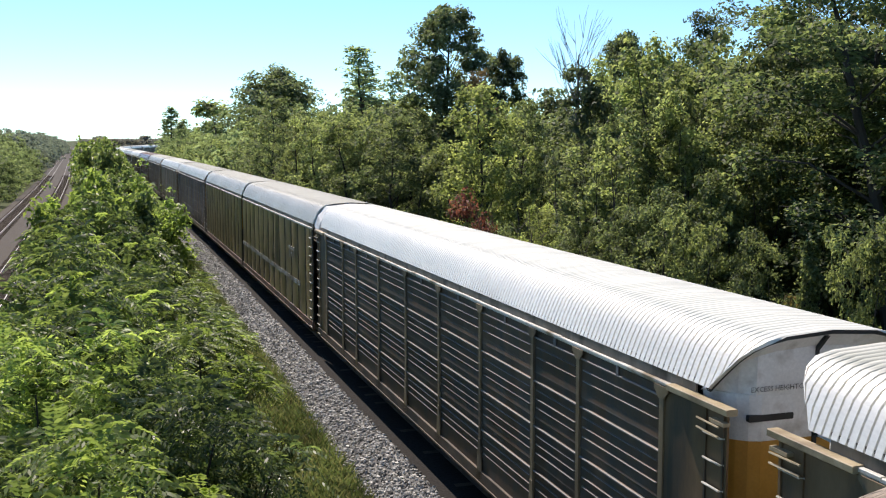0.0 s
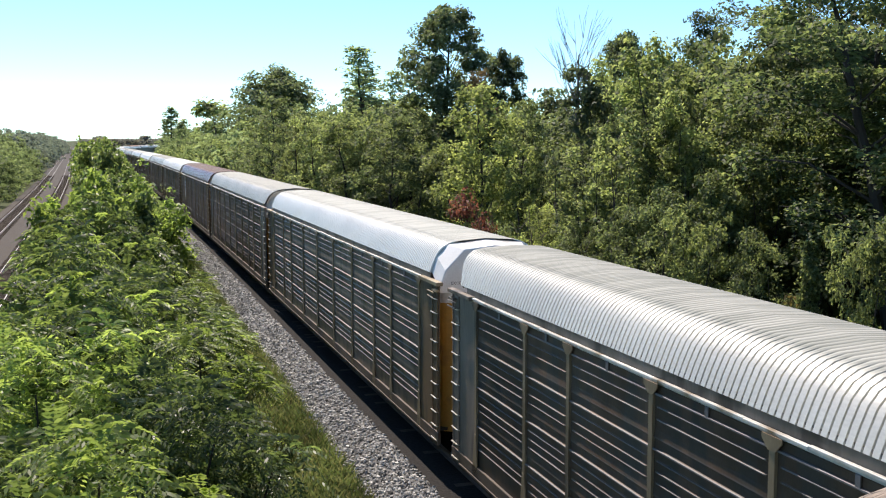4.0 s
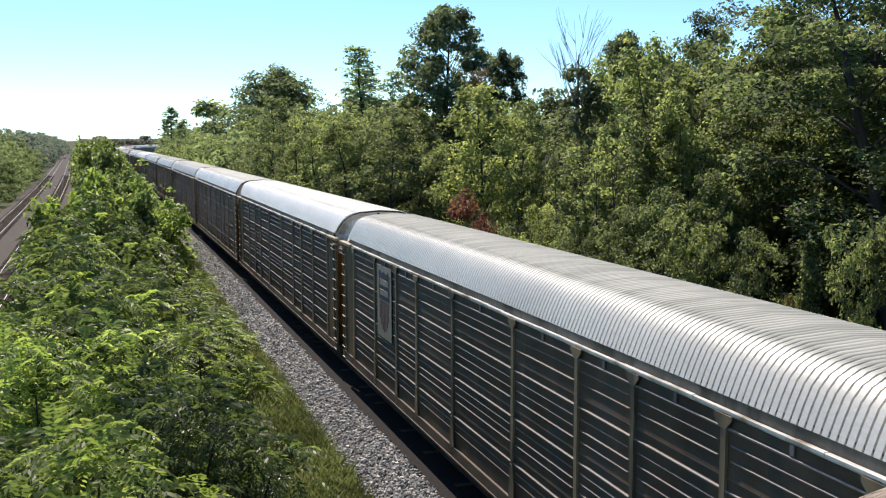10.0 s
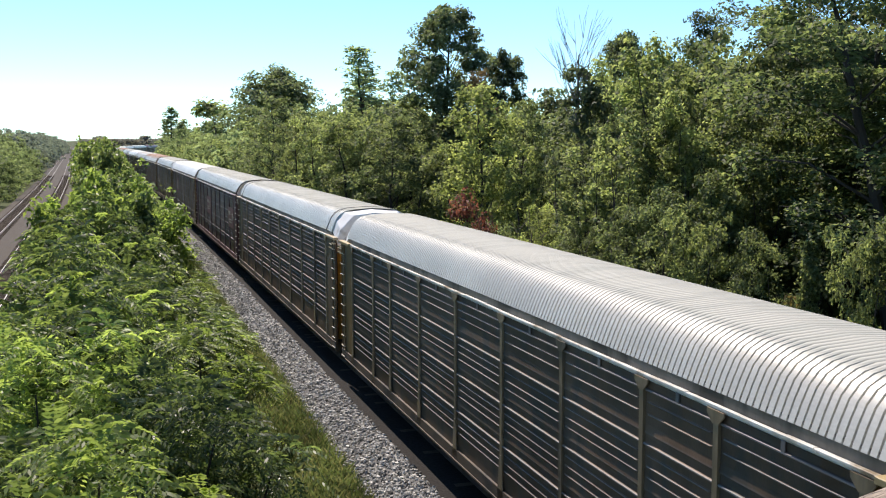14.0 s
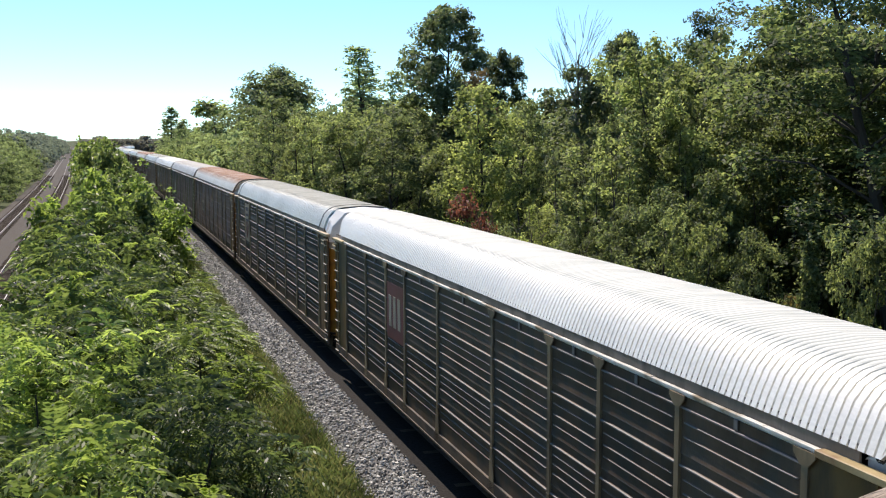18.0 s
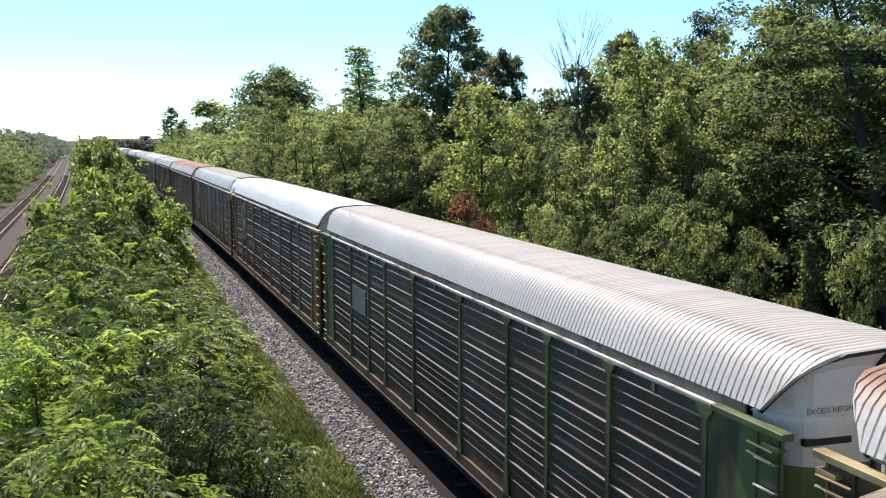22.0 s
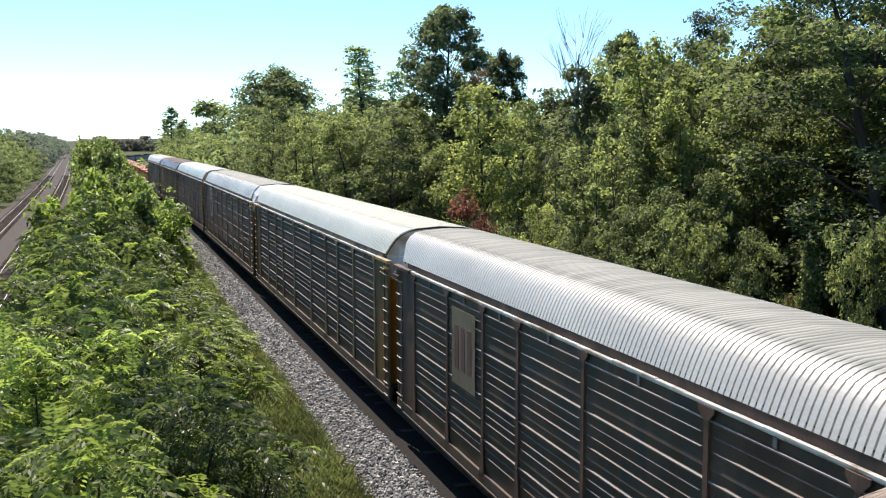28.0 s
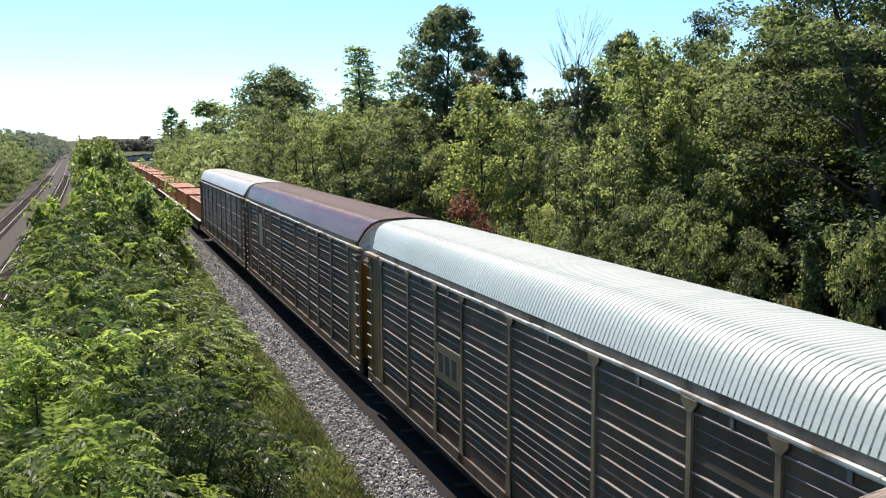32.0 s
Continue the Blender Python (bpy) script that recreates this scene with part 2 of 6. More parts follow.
class Geo:
    """Collects boxes, prisms and tubes into one mesh."""

    def __init__(self):
        self.v, self.f = [], []

    def box(self, x0, x1, y0, y1, z0, z1, bev=0.0):
        if bev:
            prof = [(x0 + bev, z0), (x1 - bev, z0), (x1, z0 + bev), (x1, z1 - bev), (x1 - bev, z1), (x0 + bev, z1), (x0, z1 - bev), (x0, z0 + bev)]
        else:
            prof = [(x0, z0), (x1, z0), (x1, z1), (x0, z1)]
        return self.prism_y(prof, y0, y1)

    def prism_y(self, prof, y0, y1):
        b, n = len(self.v), len(prof)
        self.v += [(x, y0, z) for x, z in prof] + [(x, y1, z) for x, z in prof]
        self.f += [(b + i, b + n + i, b + n + (i + 1) % n, b + (i + 1) % n) for i in range(n)]
        self.f += [tuple(b + i for i in range(n)), tuple(b + n + i for i in reversed(range(n)))]
        return self

    def prism_x(self, prof, x0, x1):
        b, n = len(self.v), len(prof)
        self.v += [(x0, y, z) for y, z in prof] + [(x1, y, z) for y, z in prof]
        self.f += [(b + i, b + (i + 1) % n, b + n + (i + 1) % n, b + n + i) for i in range(n)]
        self.f += [tuple(b + i for i in reversed(range(n))), tuple(b + n + i for i in range(n))]
        return self

    def prism_z(self, prof, z0, z1):
        b, n = len(self.v), len(prof)
        self.v += [(x, y, z0) for x, y in prof] + [(x, y, z1) for x, y in prof]
        self.f += [(b + i, b + (i + 1) % n, b + n + (i + 1) % n, b + n + i) for i in range(n)]
        self.f += [tuple(b + i for i in reversed(range(n))), tuple(b + n + i for i in range(n))]
        return self

    def tube(self, pts, radii, sides=6):
        pts = [Vector(p) for p in pts]
        b = len(self.v)
        for i, (p, r) in enumerate(zip(pts, radii)):
            d = (pts[min(i + 1, len(pts) - 1)] - pts[max(i - 1, 0)]).normalized()
            u = d.orthogonal().normalized()
            w = d.cross(u)
            self.v += [tuple(p + (u * math.cos(a) + w * math.sin(a)) * r) for a in (2 * math.pi * k / sides for k in range(sides))]
        for i in range(len(pts) - 1):
            for k in range(sides):
                a, c = b + i * sides + k, b + i * sides + (k + 1) % sides
                self.f.append((a, c, c + sides, a + sides))
        self.f.append(tuple(b + k for k in reversed(range(sides))))
        self.f.append(tuple(b + (len(pts) - 1) * sides + k for k in range(sides)))
        return self

    def mesh(self, name):
        return mesh_from(name, self.v, self.f)


def part(name, me, material, parent=None, label="", m=None):
    """One mesh object under a thing; the mesh may be shared, the material belongs to the object."""
    ob = new(name, me)
    if not me.materials:
        me.materials.append(None)
    ob.material_slots[0].link = "OBJECT"
    ob.material_slots[0].material = material
    if parent is not None:
        ob.parent = parent
    if m is not None:
        ob.matrix_basis = m
    if label:
        tagged(ob, label)
    return ob


def smooth(me):
    me.polygons.foreach_set("use_smooth", [True] * len(me.polygons))
    return me


def sweep(name, line, prof, s0, s1, step, dz=0.0, fine=None):
    """A profile (offset, height) drawn along a line."""
    S = list(np.arange(s0, s1, step)) + [s1]
    v, f, n = [], [], len(prof)
    for s in S:
        for lat, z in prof:
            x, y, _ = line(s, lat)
            v.append((x, y, z + dz))
    for i in range(len(S) - 1):
        for j in range(n - 1):
            a = i * n + j
            f.append((a, a + 1, a + n + 1, a + n))
    return mesh_from(name, v, f)


# ---- ground, tracks ----
def build_ground():
    xs = np.unique(np.concatenate([np.linspace(-3500, -260, 14), np.arange(-250, -130, 8), np.arange(-130, 90, 2.0), np.arange(90, 420, 12), np.linspace(430, 3500, 14)]))
    ys = np.unique(np.concatenate([np.linspace(-1500, -70, 14), np.arange(-60, 200, 2.5), np.arange(200, 460, 5), np.arange(460, 900, 25), np.linspace(920, 4500, 14)]))
    gx, gy = np.meshgrid(xs, ys)
    z = ground_z(gx.ravel(), gy.ravel())
    rs = np.random.RandomState(3)
    z = z + rs.uniform(-0.06, 0.06, len(z))
    n = len(xs)
    v = np.stack([gx.ravel(), gy.ravel(), z], 1)
    f = [(j * n + i, j * n + i + 1, (j + 1) * n + i + 1, (j + 1) * n + i) for j in range(len(ys) - 1) for i in range(n - 1)]
    tagged(part("ground", smooth(mesh_from("ground", v, f)), M_SOIL), "grassy earth with weeds beside the railway", "ground", kind="structure")


def build_tracks():
    bed = [(-3.35, -0.95), (-2.95, -0.72), (-2.15, -0.28), (-1.8, -0.20), (1.8, -0.20), (2.15, -0.28), (2.95, -0.72), (3.35, -1.1)]
    # blackened strip painted where the train's shadow lies, wider on the left
    tagged(part("trackbed", sweep("trackbed_middle", branch, [(-1.86, -0.196), (-1.5, -0.185), (-1.3, -0.170), (1.3, -0.170), (1.5, -0.196)], -60, 700, 4), M_BED_SHADOW), "ballast along the branch track, blackened to stand in for the train's shadow", "ballast", kind="structure")
    tagged(part("trackbed", sweep("trackbed", branch, bed, -960, 1300, 4), M_BALLAST), "grey crushed stone ballast bed under the branch track", "ballast", kind="structure")
    bed2 = [(-7.8, -0.75), (-6.8, -0.22), (-2.2, -0.22), (2.2, -0.22), (3.6, -0.75)]
    tagged(part("trackbed", sweep("trackbed_main", main_line, bed2, -960, 1450, 8, MAIN_Z), M_BALLAST_OLD), "brownish stone ballast bed under two main tracks", "ballast", kind="structure")
    foot = [(-0.07, -0.17), (-0.07, -0.155), (-0.01, -0.13), (-0.01, -0.045), (-0.036, -0.035), (-0.036, 0)]
    web = foot + [(-x, z) for x, z in reversed(foot)]
    for line, off, dz, end in ((branch, 0, 0, 1300), (main_line, 0, MAIN_Z, 1400), (main_line, -4.6, MAIN_Z, 1400)):
        for g in (-0.755, 0.755):
            me = sweep("rail", line, [(off + g + x, z) for x, z in web], -960, end, 4, dz)
            tagged(part("rail", me, M_RAIL), "steel rail with a bright worn head", "rail", "rails", "structure")
            me = sweep("rail_head", line, [(off + g - 0.034, 0.003), (off + g + 0.034, 0.003)], -960, end, 4, dz)
            tagged(part("rail_head", me, M_RAILTOP), "polished running surface of a rail", "rail", "rails", "structure")
    for line, off, dz, s0, s1 in ((branch, 0, 0, -40, 330), (main_line, 0, MAIN_Z, 30, 330), (main_line, -4.6, MAIN_Z, 30, 330)):
        g = Geo()
        rs = random.Random(5)
        for s in np.arange(s0, s1, 0.55):
            x, y, h = line(s, off)
            c, d = Vector((math.cos(h), -math.sin(h))), Vector((math.sin(h), math.cos(h)))
            w = 1.24 + rs.uniform(-0.05, 0.05)
            q = [Vector((x, y)) + c * a + d * b for a, b in ((-w, -0.11), (w, -0.11), (w, 0.11), (-w, 0.11))]
            g.prism_z([(p.x, p.y) for p in q], dz - 0.3, dz - 0.172 + rs.uniform(-0.01, 0.01))
        tagged(part("ties", g.mesh("ties"), M_TIE), "dark creosoted wooden ties set in ballast", "ties", kind="stuff")


def build_stones():
    """Loose crushed stones on the shoulder beside the train."""
    rs = np.random.RandomState(11)
    ico = [(0, 0, 1), (0.894, 0, 0.447), (0.276, 0.851, 0.447), (-0.724, 0.526, 0.447), (-0.724, -0.526, 0.447), (0.276, -0.851, 0.447),
           (0.724, 0.526, -0.447), (-0.276, 0.851, -0.447), (-0.894, 0, -0.447), (-0.276, -0.851, -0.447), (0.724, -0.526, -0.447)]
    fc = [(0, 1, 2), (0, 2, 3), (0, 3, 4), (0, 4, 5), (0, 5, 1), (1, 6, 2), (2, 7, 3), (3, 8, 4), (4, 9, 5), (5, 10, 1), (2, 6, 7), (3, 7, 8), (4, 8, 9), (5, 9, 10), (1, 10, 6)]
    ico = np.array(ico)
    v, f = [], []
    n = 16000
    S = 14 + 76 * rs.rand(n) ** 1.6
    LAT = -1.82 - 1.3 * rs.rand(n)
    for s, lat in zip(S, LAT):
        x, y, _ = branch(s, lat)
        z = np.interp(lat, [-3.35, -2.95, -2.15, -1.8], [-0.93, -0.72, -0.28, -0.20])
        k = rs.uniform(0.026, 0.060) * (1.25 if s > 45 else 1)
        q = ico * rs.uniform(0.6, 1.35, (11, 1)) * k * rs.uniform(0.7, 1.3, (1, 3))
        a = rs.rand() * 6.28
        q = np.stack([q[:, 0] * math.cos(a) - q[:, 1] * math.sin(a), q[:, 0] * math.sin(a) + q[:, 1] * math.cos(a), q[:, 2]], 1)
        b = len(v)
        v.extend((q + (x, y, z + 0.012)).tolist())
        f.extend([(i + b, j + b, l + b) for i, j, l in fc])
    ob = part("gravel", mesh_from("gravel", v, f), M_STONE_VAR)
    tagged(ob, "loose grey crushed stones along the track shoulder", "gravel", kind="stuff")


def island_mat(name, a, b, rough):
    m = bpy.data.materials.new(name)
    m.use_nodes = True
    N, L = m.node_tree.nodes, m.node_tree.links
    p = N["Principled BSDF"]
    g = N.new("ShaderNodeNewGeometry")
    cr = N.new("ShaderNodeValToRGB")
    cr.color_ramp.elements[0].color, cr.color_ramp.elements[1].color = (*a, 1), (*b, 1)
    L.new(g.outputs["Random Per Island"], cr.inputs[0])
    L.new(cr.outputs[0], p.inputs["Base Color"])
    p.inputs["Roughness"].default_value = rough
    p.inputs["Specular IOR Level"].default_value = 0.25
    return m


M_STONE_VAR = island_mat("stone_pieces", (0.07, 0.068, 0.062), (0.58, 0.565, 0.53), 0.75)


# ---- train: covered car carriers ----
HALF = 13.75
ROOF = [(1.50, 4.945), (1.405, 5.19), (1.305, 5.405), (1.17, 5.56), (0.98, 5.665), (0.72, 5.722), (0.0, 5.765)]
ROOF = ROOF + [(-x, z) for x, z in reversed(ROOF[:-1])]
MESH = {}


def once(key, make):
    if key not in MESH:
        MESH[key] = make()
    return MESH[key]


OVERHANG = 0.60


def lean(z):
    """How far the hooded roof's end leans out over its eave corner at a height."""
    return OVERHANG * min(1.0, max(0.0, (z - 4.945) / 0.73))


def roof_mesh(half, gauge=0.138, depth=0.045, hood=False):
    """Corrugated sheet: broad crests, narrow valleys across the car; hooded ends lean out over the doors."""
    eave = half
    half = half + OVERHANG if hood else half
    L = 2 * half
    n = int(L / gauge)
    g = L / n
    ys = []
    for i in range(n):
        y = -half + i * g
        ys += [(y, -depth), (y + 0.12 * g, -depth), (y + 0.19 * g, 0), (y + 0.93 * g, 0)]
    ys.append((half, -depth))
    v, f, k = [], [], len(ROOF)
    nor = []
    for j, (x, z) in enumerate(ROOF):
        a, b = ROOF[max(j - 1, 0)], ROOF[min(j + 1, k - 1)]
        d = Vector((-(b[1] - a[1]), 0, (b[0] - a[0]))).normalized()
        nor.append(d if d.z > 0 else -d)
    for y, dz in ys:
        for (x, z), nn in zip(ROOF, nor):
            # the pressing is shallow on the flat top
            q = dz * (0.10 if abs(x) < 0.1 else 0.24 if abs(x) < 0.8 else 1.0)
            end = eave + lean(z) if hood else half
            v.append((x + nn.x * q, max(-end, min(end, y)), z + nn.z * q))
    for i in range(len(ys) - 1):
        for j in range(k - 1):
            a = i * k + j
            f.append((a, a + k, a + k + 1, a + 1))
    me = smooth(mesh_from("roof", v, f))
    me.set_sharp_from_angle(angle=radians(45))
    return me


def panel_mesh(w, groups, z0=1.02, z1=4.69):
    """A steel side screen of lapped sheets; the pressed ribs run out short of the posts."""
    h = w / 2
    rs = random.Random(int(w * 1000))
    prof = [(0.006, z1), (-0.006, z1)]
    rib = {}
    for top, count, gap in groups:
        if top < 4.4:
            # lapped joint between two sheets
            prof += [(-0.006, top + 0.30), (-0.022, top + 0.165), (-0.001, top + 0.158), (-0.006, top + 0.10)]
        for i in range(count):
            z = top - i * gap
            k = 1.6 if i == 0 else rs.uniform(0.85, 1.3)
            for x, dz in ((-0.006, 0.016), (-0.006 - 0.022 * k, 0.002), (-0.006 - 0.022 * k, -0.010 * k), (-0.006, -0.026)):
                rib[len(prof)] = i
                prof.append((x, z + dz * (1.2 if i == 0 else 1.0)))
    prof += [(-0.006, z0), (0.006, z0)]
    n = len(prof)
    ys = (-h, -h + 0.05, -h + 0.13, h - 0.13, h - 0.05, h)
    v = []
    for j, y in enumerate(ys):
        for i, (x, z) in enumerate(prof):
            flat = i in rib and rib[i] and j in (0, 1, 4, 5)
            v.append((-0.006 if flat else x, y, z))
    return mesh_from("panel", v, [(j * n + i, j * n + (i + 1) % n, j * n + n + (i + 1) % n, j * n + n + i) for j in range(5) for i in range(n)])


RIBS = {
    "a": [(4.56, 3, 0.19), (3.72, 4, 0.17), (2.84, 4, 0.17), (1.96, 4, 0.17)],
    "b": [(4.54, 3, 0.21), (3.70, 4, 0.20), (2.72, 4, 0.18), (1.78, 3, 0.18)],
    "c": [(4.54, 4, 0.17), (3.60, 4, 0.17), (2.72, 4, 0.17), (1.90, 2, 0.20)],
}


def post_mesh(flare):
    g = Geo()
    g.box(-0.052, 0.0, -0.06, 0.06, 0.80, 4.72, 0.012)
    if flare:
        g.prism_x([(-0.06, 1.75), (0.06, 1.75), (0.17, 0.80), (-0.17, 0.80)], -0.060, -0.046)
    g.prism_x([(-0.20, 4.72), (0.20, 4.72), (0.20, 4.66), (0.07, 4.53), (-0.07, 4.53), (-0.20, 4.66)], -0.066, -0.046)
    return g.mesh("post")


def ladder_mesh():
    g = Geo()
    for y in (-0.21, 0.21):
        g.box(-0.05, -0.015, y - 0.018, y + 0.018, 0.7, 4.71)
    return g.mesh("stiles")


def rung_mesh():
    return Geo().tube([(-0.03, -0.23, 0), (-0.08, -0.2, 0), (-0.08, 0.2, 0), (-0.03, 0.23, 0)], [0.017] * 4, 5).mesh("rung")


def add_ladder(car, paint, m):
    """Stiles in the car's colour with worn pale rungs."""
    lad = part("ladder", once("ladder", ladder_mesh), PAINTS[paint], car, "steel ladder with pale worn rungs", m)
    for i in range(11):
        part("rung", once("rung", rung_mesh), M_LADDER, lad, m=pose(0, 0, 0.82 + i * 0.355))


BOW = {True: 0.62, False: 0.30}  # how far the end doors bow out, under a hooded roof and under a faceted one


def bowed(x, bow):
    return bow * math.sin(min(1.0, max(0.0, 1.36 - abs(x)) / 0.54) * math.pi / 2) ** 0.8


def door_mesh(z0, z1, side, bow):
    """Half of the bowed end door: it swings round the end of the car."""
    g = Geo()
    pts = [(x * side, bowed(x, bow)) for x in (-1.36, -1.30, -1.22, -1.12, -1.0, -0.84, -0.5, -0.01)]
    loop = pts + [(x * 0.97, y - 0.05) for x, y in reversed(pts)]
    g.prism_z(loop if side < 0 else list(reversed(loop)), z0, z1)
    return g.mesh("door_leaf")


def crown_cap_mesh():
    """The end sheet under a hooded roof, bowed like the doors below it and closing up to the roof's edge."""
    prof = [(x * 0.965, z - 0.05) for x, z in ROOF]
    k = len(prof)
    v = [(x * 0.97, bowed(x, BOW[True]) + 0.004, 4.84) for x, z in prof] + [(x * 0.97, bowed(x, BOW[True]) + 0.02, max(4.86, z - 0.22)) for x, z in prof]
    v += [(x, 0.26 + lean(z + 0.05), z) for x, z in prof] + [(x * 0.99, 0.16 + lean(z + 0.05), z + 0.01) for x, z in prof]
    return mesh_from("end_cap", v, [(i * k + j, i * k + j + 1, i * k + k + j + 1, i * k + k + j) for i in range(3) for j in range(k - 1)])


def hood_mesh():
    """White hood past the corrugated roof: flat on top, cut off in facets at the shoulders, closed by the end sheet."""
    full = [(1.44, 4.98), (1.30, 5.36), (1.02, 5.64), (0.0, 5.735)]
    cut = [(1.46, 4.62), (1.30, 5.06), (0.80, 5.56), (0.0, 5.635)]
    rows = []
    for y, prof in ((-0.42, full), (0.30, cut), (0.322, [(x * 0.985, z - 0.03) for x, z in cut]), (0.322, [(x * 0.985, 4.5) for x, z in cut])):
        rows.append([(x, y, z) for x, z in prof] + [(-x, y, z) for x, z in reversed(prof[:-1])])
    k = len(rows[0])
    return mesh_from("hood", [p for r in rows for p in r], [(i * k + j, i * k + j + 1, i * k + k + j + 1, i * k + k + j) for i in range(3) for j in range(k - 1)])


def seam_mesh(hooded):
    """Dark seam where the two door leaves meet, up the end sheet."""
    y = BOW[hooded] + 0.03
    prof = [(y, 0.95), (y, 5.42), (0.86, 5.66)] if hooded else [(y, 0.95), (y, 5.60)]
    return Geo().prism_x(prof + [(q - 0.06, z) for q, z in reversed(prof)], -0.03, 0.03).mesh("seam")


def rim_shade_mesh():
    """Black strip in the gap under a hooded roof's leaning edge, standing in for its shade."""
    prof = [(x * 0.985, z - 0.022) for x, z in ROOF]
    k = len(prof)
    v = [(x, lean(z) + 0.345 - 0.03, z) for x, z in prof] + [(x * 0.975, lean(z) + 0.345 - 0.03, z - 0.045) for x, z in prof]
    v += [(x * 0.975, lean(z) + 0.24, z - 0.045) for x, z in prof] + [(x, lean(z) + 0.24, z) for x, z in prof]
    return mesh_from("roof_rim", v, [(i * k + j, i * k + j + 1, (i + 1) % 4 * k + j + 1, (i + 1) % 4 * k + j) for i in range(4) for j in range(k - 1)])


def wheelset_mesh():
    g = Geo()
    for x in (-0.77, 0.77):
        o = 0.03 if x > 0 else -0.03
        g.tube([(x - 0.06, 0, 0.42), (x - 0.055, 0, 0.42), (x + 0.055, 0, 0.42), (x + 0.06, 0, 0.42)], [0.34, 0.42, 0.42, 0.34], 14)
        g.tube([(x - o - 0.012, 0, 0.42), (x - o + 0.012, 0, 0.42)], [0.45, 0.45], 14)
    g.tube([(-1.05, 0, 0.42), (1.05, 0, 0.42)], [0.08, 0.08], 8)
    return g.mesh("wheelset")


def truck_mesh():
    g = Geo()
    for x in (-1.0, 1.0):
        g.prism_x([(-1.15, 0.32), (-1.15, 0.56), (-0.75, 0.62), (-0.35, 0.78), (0.35, 0.78), (0.75, 0.62), (1.15, 0.56), (1.15, 0.32), (0.72, 0.36), (0.42, 0.22), (-0.42, 0.22), (-0.72, 0.36)], x - 0.07, x + 0.07)
        for y in (-0.2, 0, 0.2):
            g.tube([(x * 1.02, y, 0.28), (x * 1.02, y, 0.62)], [0.08, 0.08], 8)
    g.box(-1.0, 1.0, -0.22, 0.22, 0.42, 0.72, 0.04)
    return g.mesh("truck_frame")


def underframe_mesh(half):
    g = Geo()
    g.box(-0.38, 0.38, -half + 0.1, half - 0.1, 0.55, 1.02)
    g.box(-1.42, 1.42, -half + 0.3, half - 0.3, 0.98, 1.06)
    for i in range(13):
        y = -half + 1.2 + i * (2 * half - 2.4) / 12
        g.prism_y([(-1.42, 0.98), (-0.38, 0.62), (0.38, 0.62), (1.42, 0.98)], y - 0.05, y + 0.05)
    return g.mesh("underframe")


def sill_mesh(half):
    g = Geo()
    g.box(-0.06, 0.02, -half, half, 0.72, 1.03, 0.01)
    g.box(-0.085, -0.06, -half + 0.6, half - 0.6, 0.74, 0.78)
    return g.mesh("side_sill")


def chord_mesh(half):
    """Angle rail above the panels, knocked a little out of line from length to length."""
    g, rs = Geo(), random.Random(31)
    y, end = -half + 0.15, half - 0.15
    while y < end - 0.01:
        z, x = min(end, y + rs.uniform(0.5, 1.5)), rs.uniform(-0.008, 0.008)
        top = 4.785 + rs.uniform(-0.007, 0.006)
        g.box(-0.052 + x, 0.02, y, z - (0.0 if z == end else rs.choice((0.0, 0.0, 0.02))), top - 0.052, top, 0.008)
        y = z
    g.box(-0.02, 0.018, -half + 0.16, half - 0.16, 4.705, 4.76)
    return g.mesh("top_chord")


def eave_mesh(half):
    """Recessed strip between the top rail and the roof's edge."""
    return Geo().box(0.03, 0.06, -half + 0.85, half - 0.85, 4.78, 5.01).mesh("eave_strip")


def end_panel_mesh(w):
    g = Geo()
    g.box(-0.025, 0.01, -w / 2, w / 2, 0.9, 4.70, 0.008)
    return g.mesh("end_panel")


def roof_joint_mesh():
    v, k = [], len(ROOF)
    for y, dz in ((-0.05, -0.03), (-0.05, 0.012), (0.05, 0.012), (0.05, -0.03)):
        v += [(x * (1 + dz * 0.6), y, z + dz) for x, z in ROOF]
    return mesh_from("roof_joint", v, [(i * k + j, i * k + k + j, i * k + k + j + 1, i * k + j + 1) for i in range(3) for j in range(k - 1)])


def gate_bracket_mesh():
    """Beam end that carries the door track over the gap."""
    g = Geo()
    g.box(-0.12, 0.05, -1.1, 0.42, 4.715, 4.805, 0.01)
    g.box(-0.12, -0.02, 0.02, 0.36, 4.56, 4.61)
    g.tube([(-0.14, -0.25, 4.55), (-0.16, 0.3, 4.55)], [0.016, 0.016], 5)
    g.tube([(-0.14, -0.25, 4.42), (-0.16, 0.3, 4.42)], [0.016, 0.016], 5)
    return g.mesh("door_track")


def coupler_mesh():
    g = Geo()
    g.box(-0.12, 0.12, 0, 0.50, 0.78, 0.98, 0.03)
    g.box(-0.17, 0.15, 0.42, 0.62, 0.72, 1.04, 0.04)
    return g.mesh("coupler")


def text_mesh(words, size):
    cu = bpy.data.curves.new("words", "FONT")
    cu.body, cu.size, cu.resolution_u = words, size, 1
    cu.align_x = "CENTER"
    ob = bpy.data.objects.new("words", cu)
    scene.collection.objects.link(ob)
    bpy.context.view_layer.update()
    me = bpy.data.meshes.new_from_object(ob.evaluated_get(bpy.context.evaluated_depsgraph_get()))
    bpy.data.objects.remove(ob)
    return me


